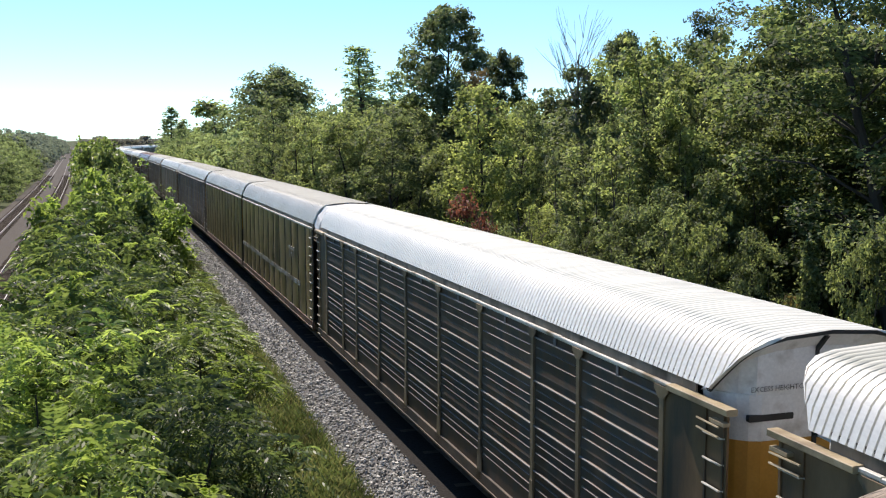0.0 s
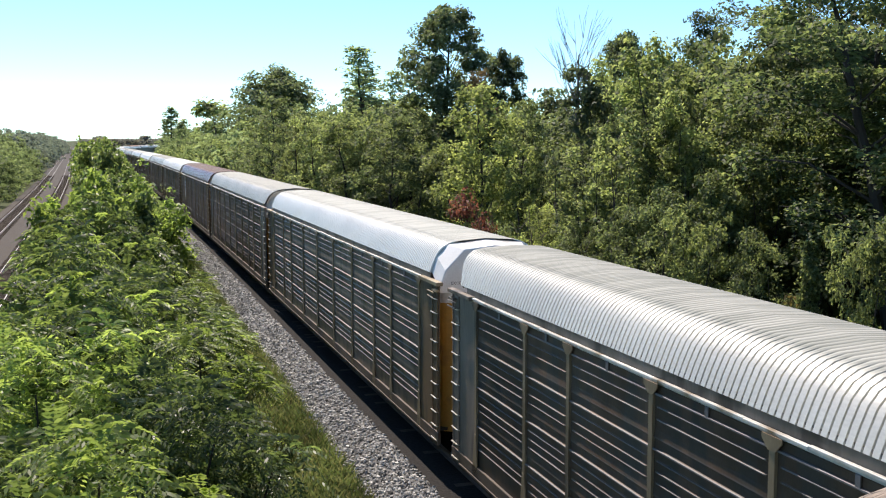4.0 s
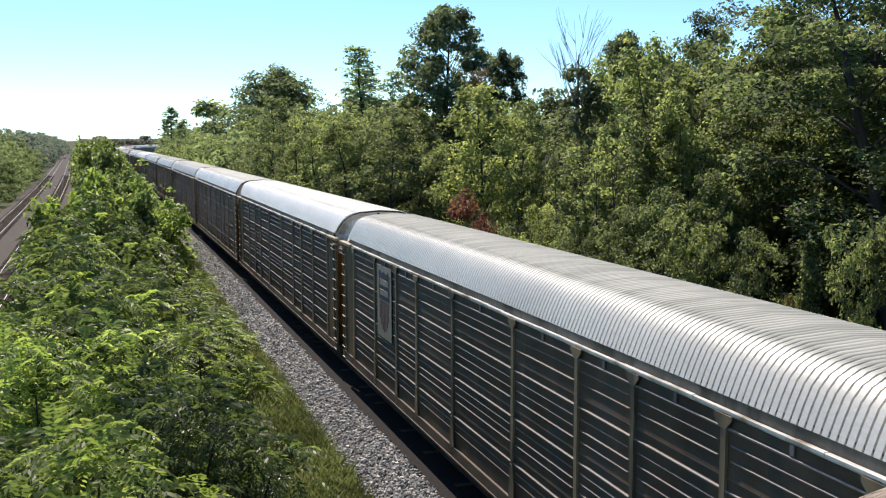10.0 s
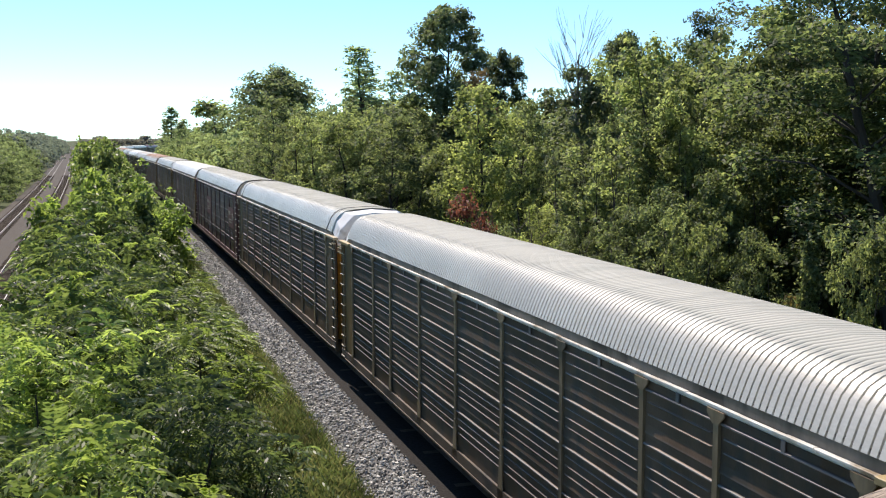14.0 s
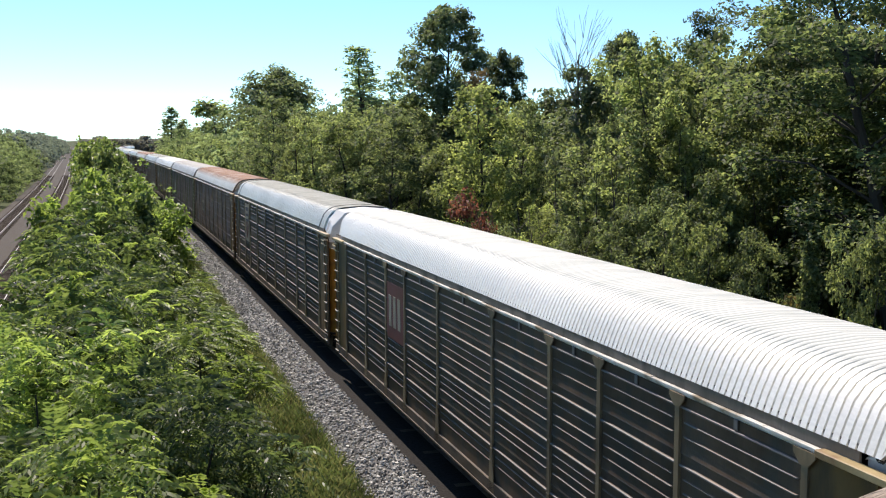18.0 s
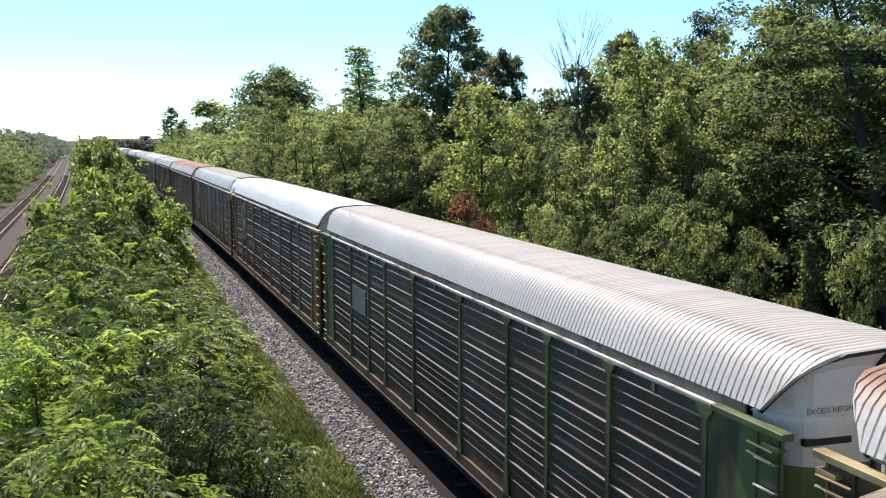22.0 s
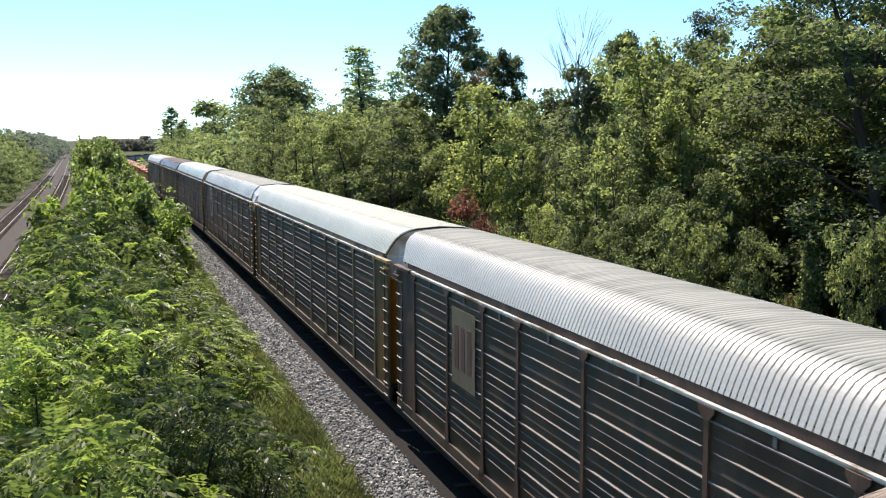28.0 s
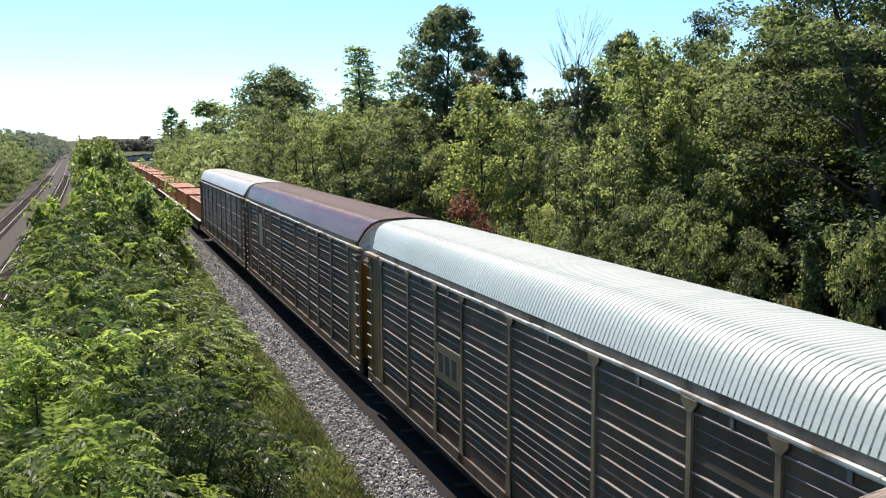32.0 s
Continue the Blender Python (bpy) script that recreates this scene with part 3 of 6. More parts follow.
def roofpaint(name, a, b, rough=0.38, metal=0.55, dirt=None, amt=0.0, dscale=0.6):
    m = mat(name, a, b, rough, metal, 0.8, 25, 0.05, (1, 0.35, 1), dirt=dirt if name == "roof_brown" else None, dirt_amt=amt * 0.6, dirt_scale=dscale, rnd=0.0)
    N, L = m.node_tree.nodes, m.node_tree.links
    p = N["Principled BSDF"]
    old = p.inputs["Base Color"].links[0].from_socket
    tc = N.new("ShaderNodeTexCoord")
    sep = N.new("ShaderNodeSeparateXYZ")
    L.new(tc.outputs["Object"], sep.inputs[0])
    mp = N.new("ShaderNodeMapping")
    mp.inputs["Scale"].default_value = (0.45, 3.2, 1) if not name.endswith("rusted") else (0.9, 0.5, 1)
    L.new(tc.outputs["Object"], mp.inputs["Vector"])
    no = N.new("ShaderNodeTexNoise")
    no.inputs["Scale"].default_value, no.inputs["Detail"].default_value = 1.3, 7
    L.new(mp.outputs[0], no.inputs["Vector"])
    hi = N.new("ShaderNodeMapRange")
    hi.inputs[1].default_value, hi.inputs[2].default_value = (5.30, 5.66) if name.endswith("rusted") else (5.60, 5.70)
    L.new(sep.outputs[2], hi.inputs[0])
    st = N.new("ShaderNodeMapRange")
    st.inputs[1].default_value, st.inputs[2].default_value = 0.60 - amt * 0.4, 0.66 - amt * 0.2
    L.new(no.outputs[0], st.inputs[0])
    mu = N.new("ShaderNodeMath")
    mu.operation = "MULTIPLY"
    part_on = N.new("ShaderNodeMapRange")
    part_on.inputs[3].default_value = 0.7
    L.new(st.outputs[0], part_on.inputs[0])
    L.new(hi.outputs[0], mu.inputs[0])
    L.new(part_on.outputs[0], mu.inputs[1])
    mx = N.new("ShaderNodeMix")
    mx.data_type = "RGBA"
    L.new(mu.outputs[0], mx.inputs[0])
    L.new(old, mx.inputs[6])
    c = dirt or tuple(q * 0.8 for q in a)
    mx.inputs[7].default_value = (*c, 1)
    L.new(mx.outputs[2], p.inputs["Base Color"])
    # bare sheet shines, the dirt that lies on the flat top is dull
    for socket, clean, dull in (("Metallic", metal, 0.0), ("Roughness", rough, 0.8)):
        mr = N.new("ShaderNodeMapRange")
        mr.inputs[3].default_value, mr.inputs[4].default_value = clean, dull
        L.new(hi.outputs[0], mr.inputs[0])
        L.new(mr.outputs[0], p.inputs[socket])
    return m


ROOFS = {
    "white": roofpaint("roof_white", (0.708, 0.690, 0.638), (0.822, 0.795, 0.730), 0.42, 0.12, (0.500, 0.512, 0.466), 0.4),
    "silver": roofpaint("roof_silver", (0.604, 0.590, 0.542), (0.708, 0.690, 0.634), 0.40, 0.16, (0.350, 0.358, 0.312), 0.4),
    "grey": roofpaint("roof_grey", (0.478, 0.465, 0.415), (0.593, 0.575, 0.511), 0.40, 0.16, (0.242, 0.249, 0.213), 0.4),
    "beige": roofpaint("roof_beige", (0.43, 0.408, 0.358), (0.53, 0.505, 0.445), 0.42, 0.14, (0.315, 0.319, 0.280), 0.3),
    "cream": roofpaint("roof_cream", (0.590, 0.580, 0.484), (0.690, 0.680, 0.580), 0.42, 0.10, (0.410, 0.430, 0.360), 0.3),
    "mint": roofpaint("roof_mint", (0.490, 0.540, 0.484), (0.592, 0.640, 0.580), 0.42, 0.10, (0.408, 0.450, 0.408), 0.3),
    "brown": roofpaint("roof_brown", (0.135, 0.048, 0.038), (0.21, 0.088, 0.072), 0.32, 0.05, (0.075, 0.053, 0.046), 0.2),
    "rust": roofpaint("roof_rusted", (0.571, 0.545, 0.494), (0.673, 0.645, 0.589), 0.45, 0.10, (0.245, 0.125, 0.071), 0.85, 0.45),
    "worn": roofpaint("roof_worn", (0.490, 0.460, 0.413), (0.592, 0.560, 0.508), 0.45, 0.10, (0.36, 0.345, 0.315), 0.5, 1.4),
}
PAINTS = {
    "tan": mat("paint_tan", (0.120, 0.070, 0.034), (0.182, 0.112, 0.058), 0.55, 0.1, 2, 25, 0.1, (1.060, 0.980, 0.282), dirt=(0.05, 0.04, 0.03), dirt_amt=0.4),
    "yellow": mat("paint_yellow", (0.125, 0.066, 0.020), (0.19, 0.105, 0.034), 0.5, 0.05, 2, 25, 0.1, (1, 1, 0.3), dirt=(0.07, 0.045, 0.025), dirt_amt=0.45),
    "grey": mat("paint_grey", (0.148, 0.123, 0.100), (0.252, 0.205, 0.165), 0.55, 0.15, 2, 25, 0.1, (1.060, 0.980, 0.282), dirt=(0.06, 0.05, 0.04), dirt_amt=0.35),
    "maroon": mat("paint_maroon", (0.075, 0.022, 0.026), (0.12, 0.038, 0.042), 0.5, 0.05, 2, 25, 0.1, (1, 1, 0.3), dirt=(0.05, 0.03, 0.03), dirt_amt=0.3),
    "green": mat("paint_green", (0.074, 0.095, 0.036), (0.118, 0.146, 0.060), 0.5, 0.05, 2, 25, 0.1, (1, 1, 0.3), dirt=(0.05, 0.045, 0.03), dirt_amt=0.3),
    "rust": mat("paint_oxide", (0.095, 0.05, 0.032), (0.16, 0.085, 0.055), 0.65, 0.05, 2, 25, 0.15, (1, 1, 0.3), dirt=(0.05, 0.035, 0.03), dirt_amt=0.4),
}
PANELS = {
    "steel": mat("panel_galvanised", (0.074, 0.045, 0.029), (0.131, 0.084, 0.055), 0.58, 0.1, 1.2, 30, 0.05, (1.060, 1.176, 0.470), rnd=0.25, spec=0.25, dirt=(0.07, 0.057, 0.045), dirt_amt=0.5),
    "brownish": mat("panel_brownish", (0.096, 0.052, 0.029), (0.164, 0.095, 0.055), 0.58, 0.1, 1.2, 30, 0.05, (1.060, 1.176, 0.470), rnd=0.28, spec=0.25, dirt=(0.07, 0.05, 0.038), dirt_amt=0.5),
    "pale": mat("panel_pale", (0.172, 0.126, 0.096), (0.260, 0.193, 0.145), 0.5, 0.2, 1.2, 30, 0.05, (1.060, 1.176, 0.470), rnd=0.22, spec=0.4, dirt=(0.09, 0.075, 0.06), dirt_amt=0.35),
}
for _m in PANELS.values():
    # paint worn pale along the crests of the ribs; their sunlit white is painted in too
    _N, _L = _m.node_tree.nodes, _m.node_tree.links
    _p = _N["Principled BSDF"]
    _old = _p.inputs["Base Color"].links[0].from_socket
    _tc, _sep, _r, _mx = _N.new("ShaderNodeTexCoord"), _N.new("ShaderNodeSeparateXYZ"), _N.new("ShaderNodeMapRange"), _N.new("ShaderNodeMix")
    _L.new(_tc.outputs["Object"], _sep.inputs[0])
    _r.inputs[1].default_value, _r.inputs[2].default_value, _r.inputs[3].default_value, _r.inputs[4].default_value = -0.030, -0.018, 0.5, 0.0
    _L.new(_sep.outputs[0], _r.inputs[0])
    _mx.data_type = "RGBA"
    _mx.inputs[7].default_value = (0.265, 0.268, 0.272, 1)
    _L.new(_r.outputs[0], _mx.inputs[0])
    _L.new(_old, _mx.inputs[6])
    _L.new(_mx.outputs[2], _p.inputs["Base Color"])
M_POST = mat("post_paint", (0.174, 0.125, 0.071), (0.279, 0.205, 0.121), 0.55, 0.05, 2, 25, 0.1, (1.060, 0.980, 0.282), rnd=0.15, dirt=(0.08, 0.065, 0.045), dirt_amt=0.35)
DOORS = {
    "orange": mat("door_orange", (0.46, 0.22, 0.035), (0.55, 0.29, 0.055), 0.5, 0.0, 1.5, 25, 0.06, dirt=(0.30, 0.15, 0.04), dirt_amt=0.25),
    "maroon": mat("door_maroon", (0.14, 0.03, 0.035), (0.20, 0.05, 0.05), 0.5, 0.0, 1.5, 25, 0.06),
    "green": mat("door_green", (0.115, 0.165, 0.065), (0.165, 0.22, 0.09), 0.5, 0.0, 1.5, 25, 0.06),
    "rust": mat("door_rust", (0.40, 0.17, 0.05), (0.48, 0.22, 0.07), 0.5, 0.0, 1.5, 25, 0.06),
}
M_DOOR_WHITE = mat("door_white", (0.66, 0.65, 0.62), (0.78, 0.77, 0.75), 0.45, 0.0, 1.5, 25, 0.05, dirt=(0.42, 0.38, 0.33), dirt_amt=0.2)
M_CHORD = mat("chord_paint", (0.52, 0.50, 0.45), (0.70, 0.68, 0.63), 0.45, 0.1, 3, 30, 0.1, dirt=(0.22, 0.17, 0.11), dirt_amt=0.35)
TRACKS = {"tan": mat("beam_cream", (0.29, 0.225, 0.13), (0.42, 0.34, 0.22), 0.55, 0.05, 2, 25, 0.1, dirt=(0.2, 0.15, 0.09), dirt_amt=0.35),
          "yellow": mat("beam_yellow", (0.32, 0.235, 0.11), (0.44, 0.34, 0.18), 0.55, 0.05, 2, 25, 0.1, dirt=(0.22, 0.14, 0.07), dirt_amt=0.35)}
M_SHIELD_WHITE = mat("sign_white", (0.25, 0.215, 0.165), (0.34, 0.30, 0.235), 0.5, 0, 3, 30, 0.05)
M_SHIELD_BLUE = mat("sign_blue", (0.034, 0.033, 0.062), (0.055, 0.054, 0.092), 0.5, 0, 3, 30, 0.05)
M_SIGN_DULL = mat("sign_dull_red", (0.125, 0.050, 0.042), (0.18, 0.078, 0.062), 0.6, 0, 3, 30, 0.05)
M_SIGN_OCHRE = mat("sign_ochre", (0.20, 0.16, 0.075), (0.29, 0.235, 0.12), 0.55, 0, 3, 30, 0.05, dirt=(0.10, 0.075, 0.04), dirt_amt=0.3)
M_SIGN_PALE = mat("sign_pale", (0.40, 0.40, 0.40), (0.52, 0.52, 0.515), 0.5, 0, 3, 30, 0.05, dirt=(0.25, 0.23, 0.2), dirt_amt=0.25)
M_SHIELD_YELLOW = mat("sign_yellow", (0.11, 0.098, 0.055), (0.17, 0.15, 0.08), 0.5, 0, 3, 30, 0.05)
M_SIGN_OLIVE = mat("sign_olive_tan", (0.125, 0.092, 0.048), (0.18, 0.135, 0.074), 0.55, 0, 3, 30, 0.05, dirt=(0.08, 0.06, 0.035), dirt_amt=0.35)
M_SIGN_RED = mat("sign_red", (0.11, 0.030, 0.032), (0.16, 0.05, 0.05), 0.55, 0, 3, 30, 0.05)
M_SIGN_GREEN = mat("sign_green", (0.13, 0.15, 0.12), (0.20, 0.225, 0.18), 0.55, 0, 3, 30, 0.05)
M_SIGN_TAN = mat("sign_tan", (0.16, 0.118, 0.072), (0.23, 0.175, 0.112), 0.55, 0, 3, 30, 0.05)

# post places from the middle of the car
POSTS = {"a": [1.48, 4.42, 7.32, 9.32, 12.12], "b": [1.9, 4.85, 6.85, 9.3, 12.1], "c": [1.45, 4.3, 7.15, 9.9, 12.1]}


def running_gear(car, centre, half, couplers=(1, 1)):
    for y, e in ((-centre, 0), (centre, 1)):
        tr = part("truck", once("truck", truck_mesh), M_UNDER, car, m=pose(0, y, 0))
        for dy in (-0.84, 0.84):
            part("wheelset", once("wheelset", wheelset_mesh), M_WHEEL, tr, "steel wheels on an axle", pose(0, dy, 0))
    if couplers[0]:
        part("coupler", once("coupler", coupler_mesh), M_UNDER, car, m=pose(0, -half + 0.05, 0, 0, 0, 180))
    if couplers[1]:
        part("coupler", once("coupler", coupler_mesh), M_UNDER, car, m=pose(0, half - 0.05, 0))


def add_sign(car, kind, y):
    """Painted herald on the side, as plain shapes."""
    s = Geo()
    if kind in ("shield", "faded"):
        # the faded one is smaller, on a tan board
        k, mid = (1.0, 3.50) if kind == "shield" else (0.60, 3.62)
        ground = M_SHIELD_WHITE if kind == "shield" else M_SIGN_OLIVE
        s.box(-0.052, -0.043, -0.79, 0.79, 2.45, 4.58)
        b = part("sign_board", once("sign_board", lambda: s.mesh("sign_board")), ground, car, "pale painted sign board" if kind == "shield" else "tan painted sign board", pose(-1.50, y, 0))

        def flat(name, pts, x):
            return Geo().prism_x([(q * k, mid + z * k) for q, z in pts], x - 0.004, x + 0.004).mesh(name)
        crest = [(-0.56, 0.08), (0.56, 0.08), (0.60, 0.46), (0.56, 0.72), (0.62, 0.84), (0.44, 0.96), (0.24, 0.86), (0.0, 0.93), (-0.24, 0.86), (-0.44, 0.96), (-0.62, 0.84), (-0.56, 0.72), (-0.60, 0.46)]
        part("sign_head", once(("sign_head", kind), lambda: flat("sign_head", crest, -0.054)), M_SHIELD_BLUE, b, "navy head of a shield")
        for i in range(7):
            q = -0.48 + i * 0.16
            low = -0.86 + 0.055 * abs(i - 3) ** 1.7
            part("sign_stripe", once(("stripe", kind, i), lambda: flat("sign_stripe", [(q - 0.042, 0.04), (q + 0.042, 0.04), (q + 0.042, low), (q - 0.042, low)], -0.054)), M_SIGN_DULL if kind == "shield" else M_SIGN_PALE, b, "faded upright stripe")
        for n in range(2):
            top = 0.68 - n * 0.30
            part("sign_bar", once(("bar", kind, n), lambda: flat("sign_bar", [(-0.44, top), (0.44, top), (0.44, top - 0.17), (-0.44, top - 0.17)], -0.060)), ground, b)
    elif kind == "disc":
        b = part("sign_board", once("sign_board2", lambda: Geo().box(-0.052, -0.043, -0.80, 0.80, 2.35, 4.60).mesh("sign_board")), M_SIGN_OCHRE, car, "ochre painted sign board", pose(-1.50, y, 0))
        low = [(0.62 * math.sin(a), 3.28 - 0.68 * math.cos(a)) for a in np.linspace(-1.6, 1.6, 15)]
        part("sign_disc", once("sign_disc", lambda: Geo().prism_x([(q, z) for q, z in low] + [(0.62, 3.52), (-0.62, 3.52)], -0.058, -0.050).mesh("sign_disc")), M_SIGN_PALE, b, "pale rounded lower half of a shield")
        part("sign_head", once("sign_head2", lambda: Geo().prism_x([(-0.60, 3.54), (0.60, 3.54), (0.66, 4.15), (0.52, 4.42), (0.2, 4.30), (0.0, 4.40), (-0.2, 4.30), (-0.52, 4.42), (-0.66, 4.15)], -0.058, -0.050).mesh("sign_head")), M_SHIELD_BLUE, b, "dark navy upper half of a shield")
        for j in range(2):
            part("sign_bar", once(("bar3", j), lambda: Geo().prism_x([(-0.46, 4.16 - j * 0.30), (0.46, 4.16 - j * 0.30), (0.46, 3.96 - j * 0.30), (-0.46, 3.96 - j * 0.30)], -0.064, -0.056).mesh("sign_bar")), M_SIGN_PALE, b, "pale painted bar")
    else:
        m, z0, z1, w = {"yellow": (M_SHIELD_YELLOW, 2.45, 3.3, 0.92), "red": (M_SIGN_RED, 2.6, 4.2, 0.85), "tan": (M_SIGN_TAN, 2.6, 4.4, 0.8),
                        "green": (M_SIGN_GREEN, 2.7, 3.5, 0.9), "white": (M_SHIELD_WHITE, 2.7, 4.3, 0.55), "swirl": (M_SIGN_RED, 2.55, 3.85, 1.36)}[kind]

        def board():
            g = Geo()
            g.box(-0.05, -0.043, -w, w, z0, z1)
            return g.mesh("sign_board")
        b = part("sign_board", once(("board", kind), board), m, car, "faded painted sign board", pose(-1.50, y, 0))
        if kind in ("yellow", "tan", "red"):
            for i in range(3):
                def bar(i=i):
                    g = Geo()
                    c = -w * 0.55 + i * w * 0.55
                    zc, dz = (z0 + z1) / 2, (z1 - z0) * 0.28
                    g.prism_x([(c - w * 0.16, zc - dz), (c + w * 0.16, zc - dz), (c + w * 0.2, zc + dz), (c - w * 0.12, zc + dz)], -0.056, -0.048)
                    return g.mesh("sign_bar")
                part("sign_bar", once(("b2", kind, i), bar), M_BLACK if kind == "yellow" else M_SIGN_DULL if kind == "tan" else M_SHIELD_WHITE, b)
        if kind == "swirl":
            def ring():
                g = Geo()
                for r in (0.22, 0.40):
                    pts = [(-0.026, -0.72 + r * math.cos(a), 3.10 + r * math.sin(a)) for a in np.linspace(0.0, 3.14, 12)]
                    g.tube(pts, [0.045] * 12, 5)
                return g.mesh("sign_ring")
            part("sign_ring", once("ring", ring), M_SHIELD_WHITE, b)

            def bars():
                g = Geo()
                for z in (2.86, 3.02):
                    g.box(-0.056, -0.048, -0.32, 1.28, z, z + 0.08)
                g.box(-0.056, -0.048, 0.25, 1.2, 3.36, 3.60)
                return g.mesh("sign_bar")
            part("sign_bar", once("swirlbar", bars), M_SHIELD_WHITE, b)


def autorack(spec, hooded, jointed, slotted):
    roof, paint, panel, door, layout, sign, label = spec
    car = new("autorack_car")
    tagged(car, label, "railcar", "covered car carriers of the train")
    running_gear(car, 10.0, HALF + 0.2)
    part("underframe", once("underframe", lambda: underframe_mesh(HALF)), M_UNDER, car)
    part("roof", once(("roof", hooded), lambda: roof_mesh(HALF - (0.50 if hooded else 0.80), hood=hooded)), ROOFS[roof], car, "corrugated metal roof")
    for side in (0, 180):
        flip = pose(0, 0, 0, 0, 0, side)
        out = flip @ pose(-1.50, 0, 0)
        part("side_sill", once("sill", lambda: sill_mesh(HALF)), M_SILL if paint != "maroon" else PAINTS[paint], car, m=out)
        part("top_chord", once("chord", lambda: chord_mesh(HALF)), M_CHORD, car, "sunlit pale top rail", out)
        part("eave_strip", once("eave", lambda: eave_mesh(HALF)), PAINTS["grey"] if paint != "rust" else PAINTS["rust"], car, "grimy strip under the roof's edge", out)
        ps = POSTS[layout]
        ys = sorted([-y for y in ps] + ps)
        for i, y in enumerate(ys):
            fl = layout != "c" or i % 2
            part("post", once(("post", bool(fl)), lambda: post_mesh(fl)), M_POST if paint not in ("rust", "maroon", "green") else PAINTS[paint], car, m=out @ pose(0, y, 0))
        for a, b in zip(ys[:-1], ys[1:]):
            w = round(b - a - 0.10, 3)
            part("panel", once(("panel", w, layout), lambda: panel_mesh(w, RIBS[layout])), PANELS[panel], car, m=out @ pose(0, (a + b) / 2, 0))
            if side == 0:
                part("clip", once("clip", lambda: Geo().box(-0.04, 0.0, -0.04, 0.04, 4.56, 4.71, 0.01).mesh("clip")), PANELS[panel], car, m=out @ pose(0, (a + b) / 2, 0))
        for e in (-1, 1):
            w = HALF - ps[-1] - 0.06
            part("end_panel", once(("endp", w), lambda: end_panel_mesh(w)), PAINTS[paint], car, "plain painted steel end panel", out @ pose(0, e * (ps[-1] + 0.06 + w / 2), 0))
            add_ladder(car, paint, out @ pose(0, e * (HALF - 0.27), 0))
    for e in (-1, 1):
        end = pose(0, 0, 0, 0, 0, 0 if e > 0 else 180)
        base = end @ pose(0, HALF - (0.84 if hooded else 0.46), 0)
        for side in (-1, 1):
            leaf = part("door_leaf", once(("door", side, hooded), lambda: door_mesh(0.95, 4.22, side, BOW[hooded])), DOORS[door], car, "bowed painted end door", base)
            part("door_top", once(("doortop", side, hooded), lambda: door_mesh(4.223, 4.86, side, BOW[hooded])), M_DOOR_WHITE, leaf, "white upper end door")
            part("door_track", once(("track", side), gate_bracket_mesh), TRACKS.get(paint, PAINTS[paint]), car, m=end @ (pose(-1.50, HALF - 0.3, 0) if side < 0 else Matrix.Diagonal((-1, 1, 1, 1)) @ pose(-1.50, HALF - 0.3, 0)))
            part("door_latch", once("latch", lambda: Geo().box(-0.16, 0.16, 0.30, 0.36, 2.62, 2.80, 0.02).mesh("latch")), M_BLACK, leaf, "dark recessed latch", pose(0.80 * side, BOW[hooded] - 0.335, 0))
        if hooded:
            part("end_cap", once("cap", crown_cap_mesh), M_DOOR_WHITE, car, "white sheet closing the roof end", base)
            part("roof_rim", once("rim", rim_shade_mesh), M_BLACK, car, "black strip standing in for shade under the roof's edge", base)
            if slotted:
                part("vent_slot", once("slot", lambda: Geo().box(0.34, 1.04, 0.55, 0.628, 4.50, 4.59, 0.01).mesh("slot")), M_BLACK, car, "dark slot across the door", base)
        else:
            part("hood", once("hood", hood_mesh), M_DOOR_WHITE, car, "white faceted hood over the doors", base)
            if jointed:
                part("roof_joint", once("joint", roof_joint_mesh), M_BLACK, car, "dark joint strip across the roof", base @ pose(0, -1.16, 0))
            part("hood_patch", once("patch", lambda: Geo().box(0.30, 0.33, 0.318, 0.330, 4.92, 5.55).box(0.33, 0.62, 0.318, 0.330, 4.92, 4.95).mesh("hood_patch")), PAINTS["grey"], car, "grey seam of a patched sheet", base)
        for k, word in enumerate(("EXCESS", "HEIGHT", "CAR")):
            part("lettering", once(("word", k), lambda: text_mesh(word, 0.105)), M_BLACK, car, "black stencilled word", base @ pose((0.98, 0.59, 0.30)[k] - (0.1 if hooded else 0), BOW[hooded] + 0.026 + 0.02 * hooded, 4.70 + 0.22 * hooded, 90, 0, 180))
        part("door_seam", once(("seam", hooded), lambda: seam_mesh(hooded)), M_BLACK, car, "dark seam between the doors", base)
    if sign:
        add_sign(car, sign[0], sign[1])
        if sign[0] == "swirl":
            add_sign(car, "swirl", -10.9)
    return car


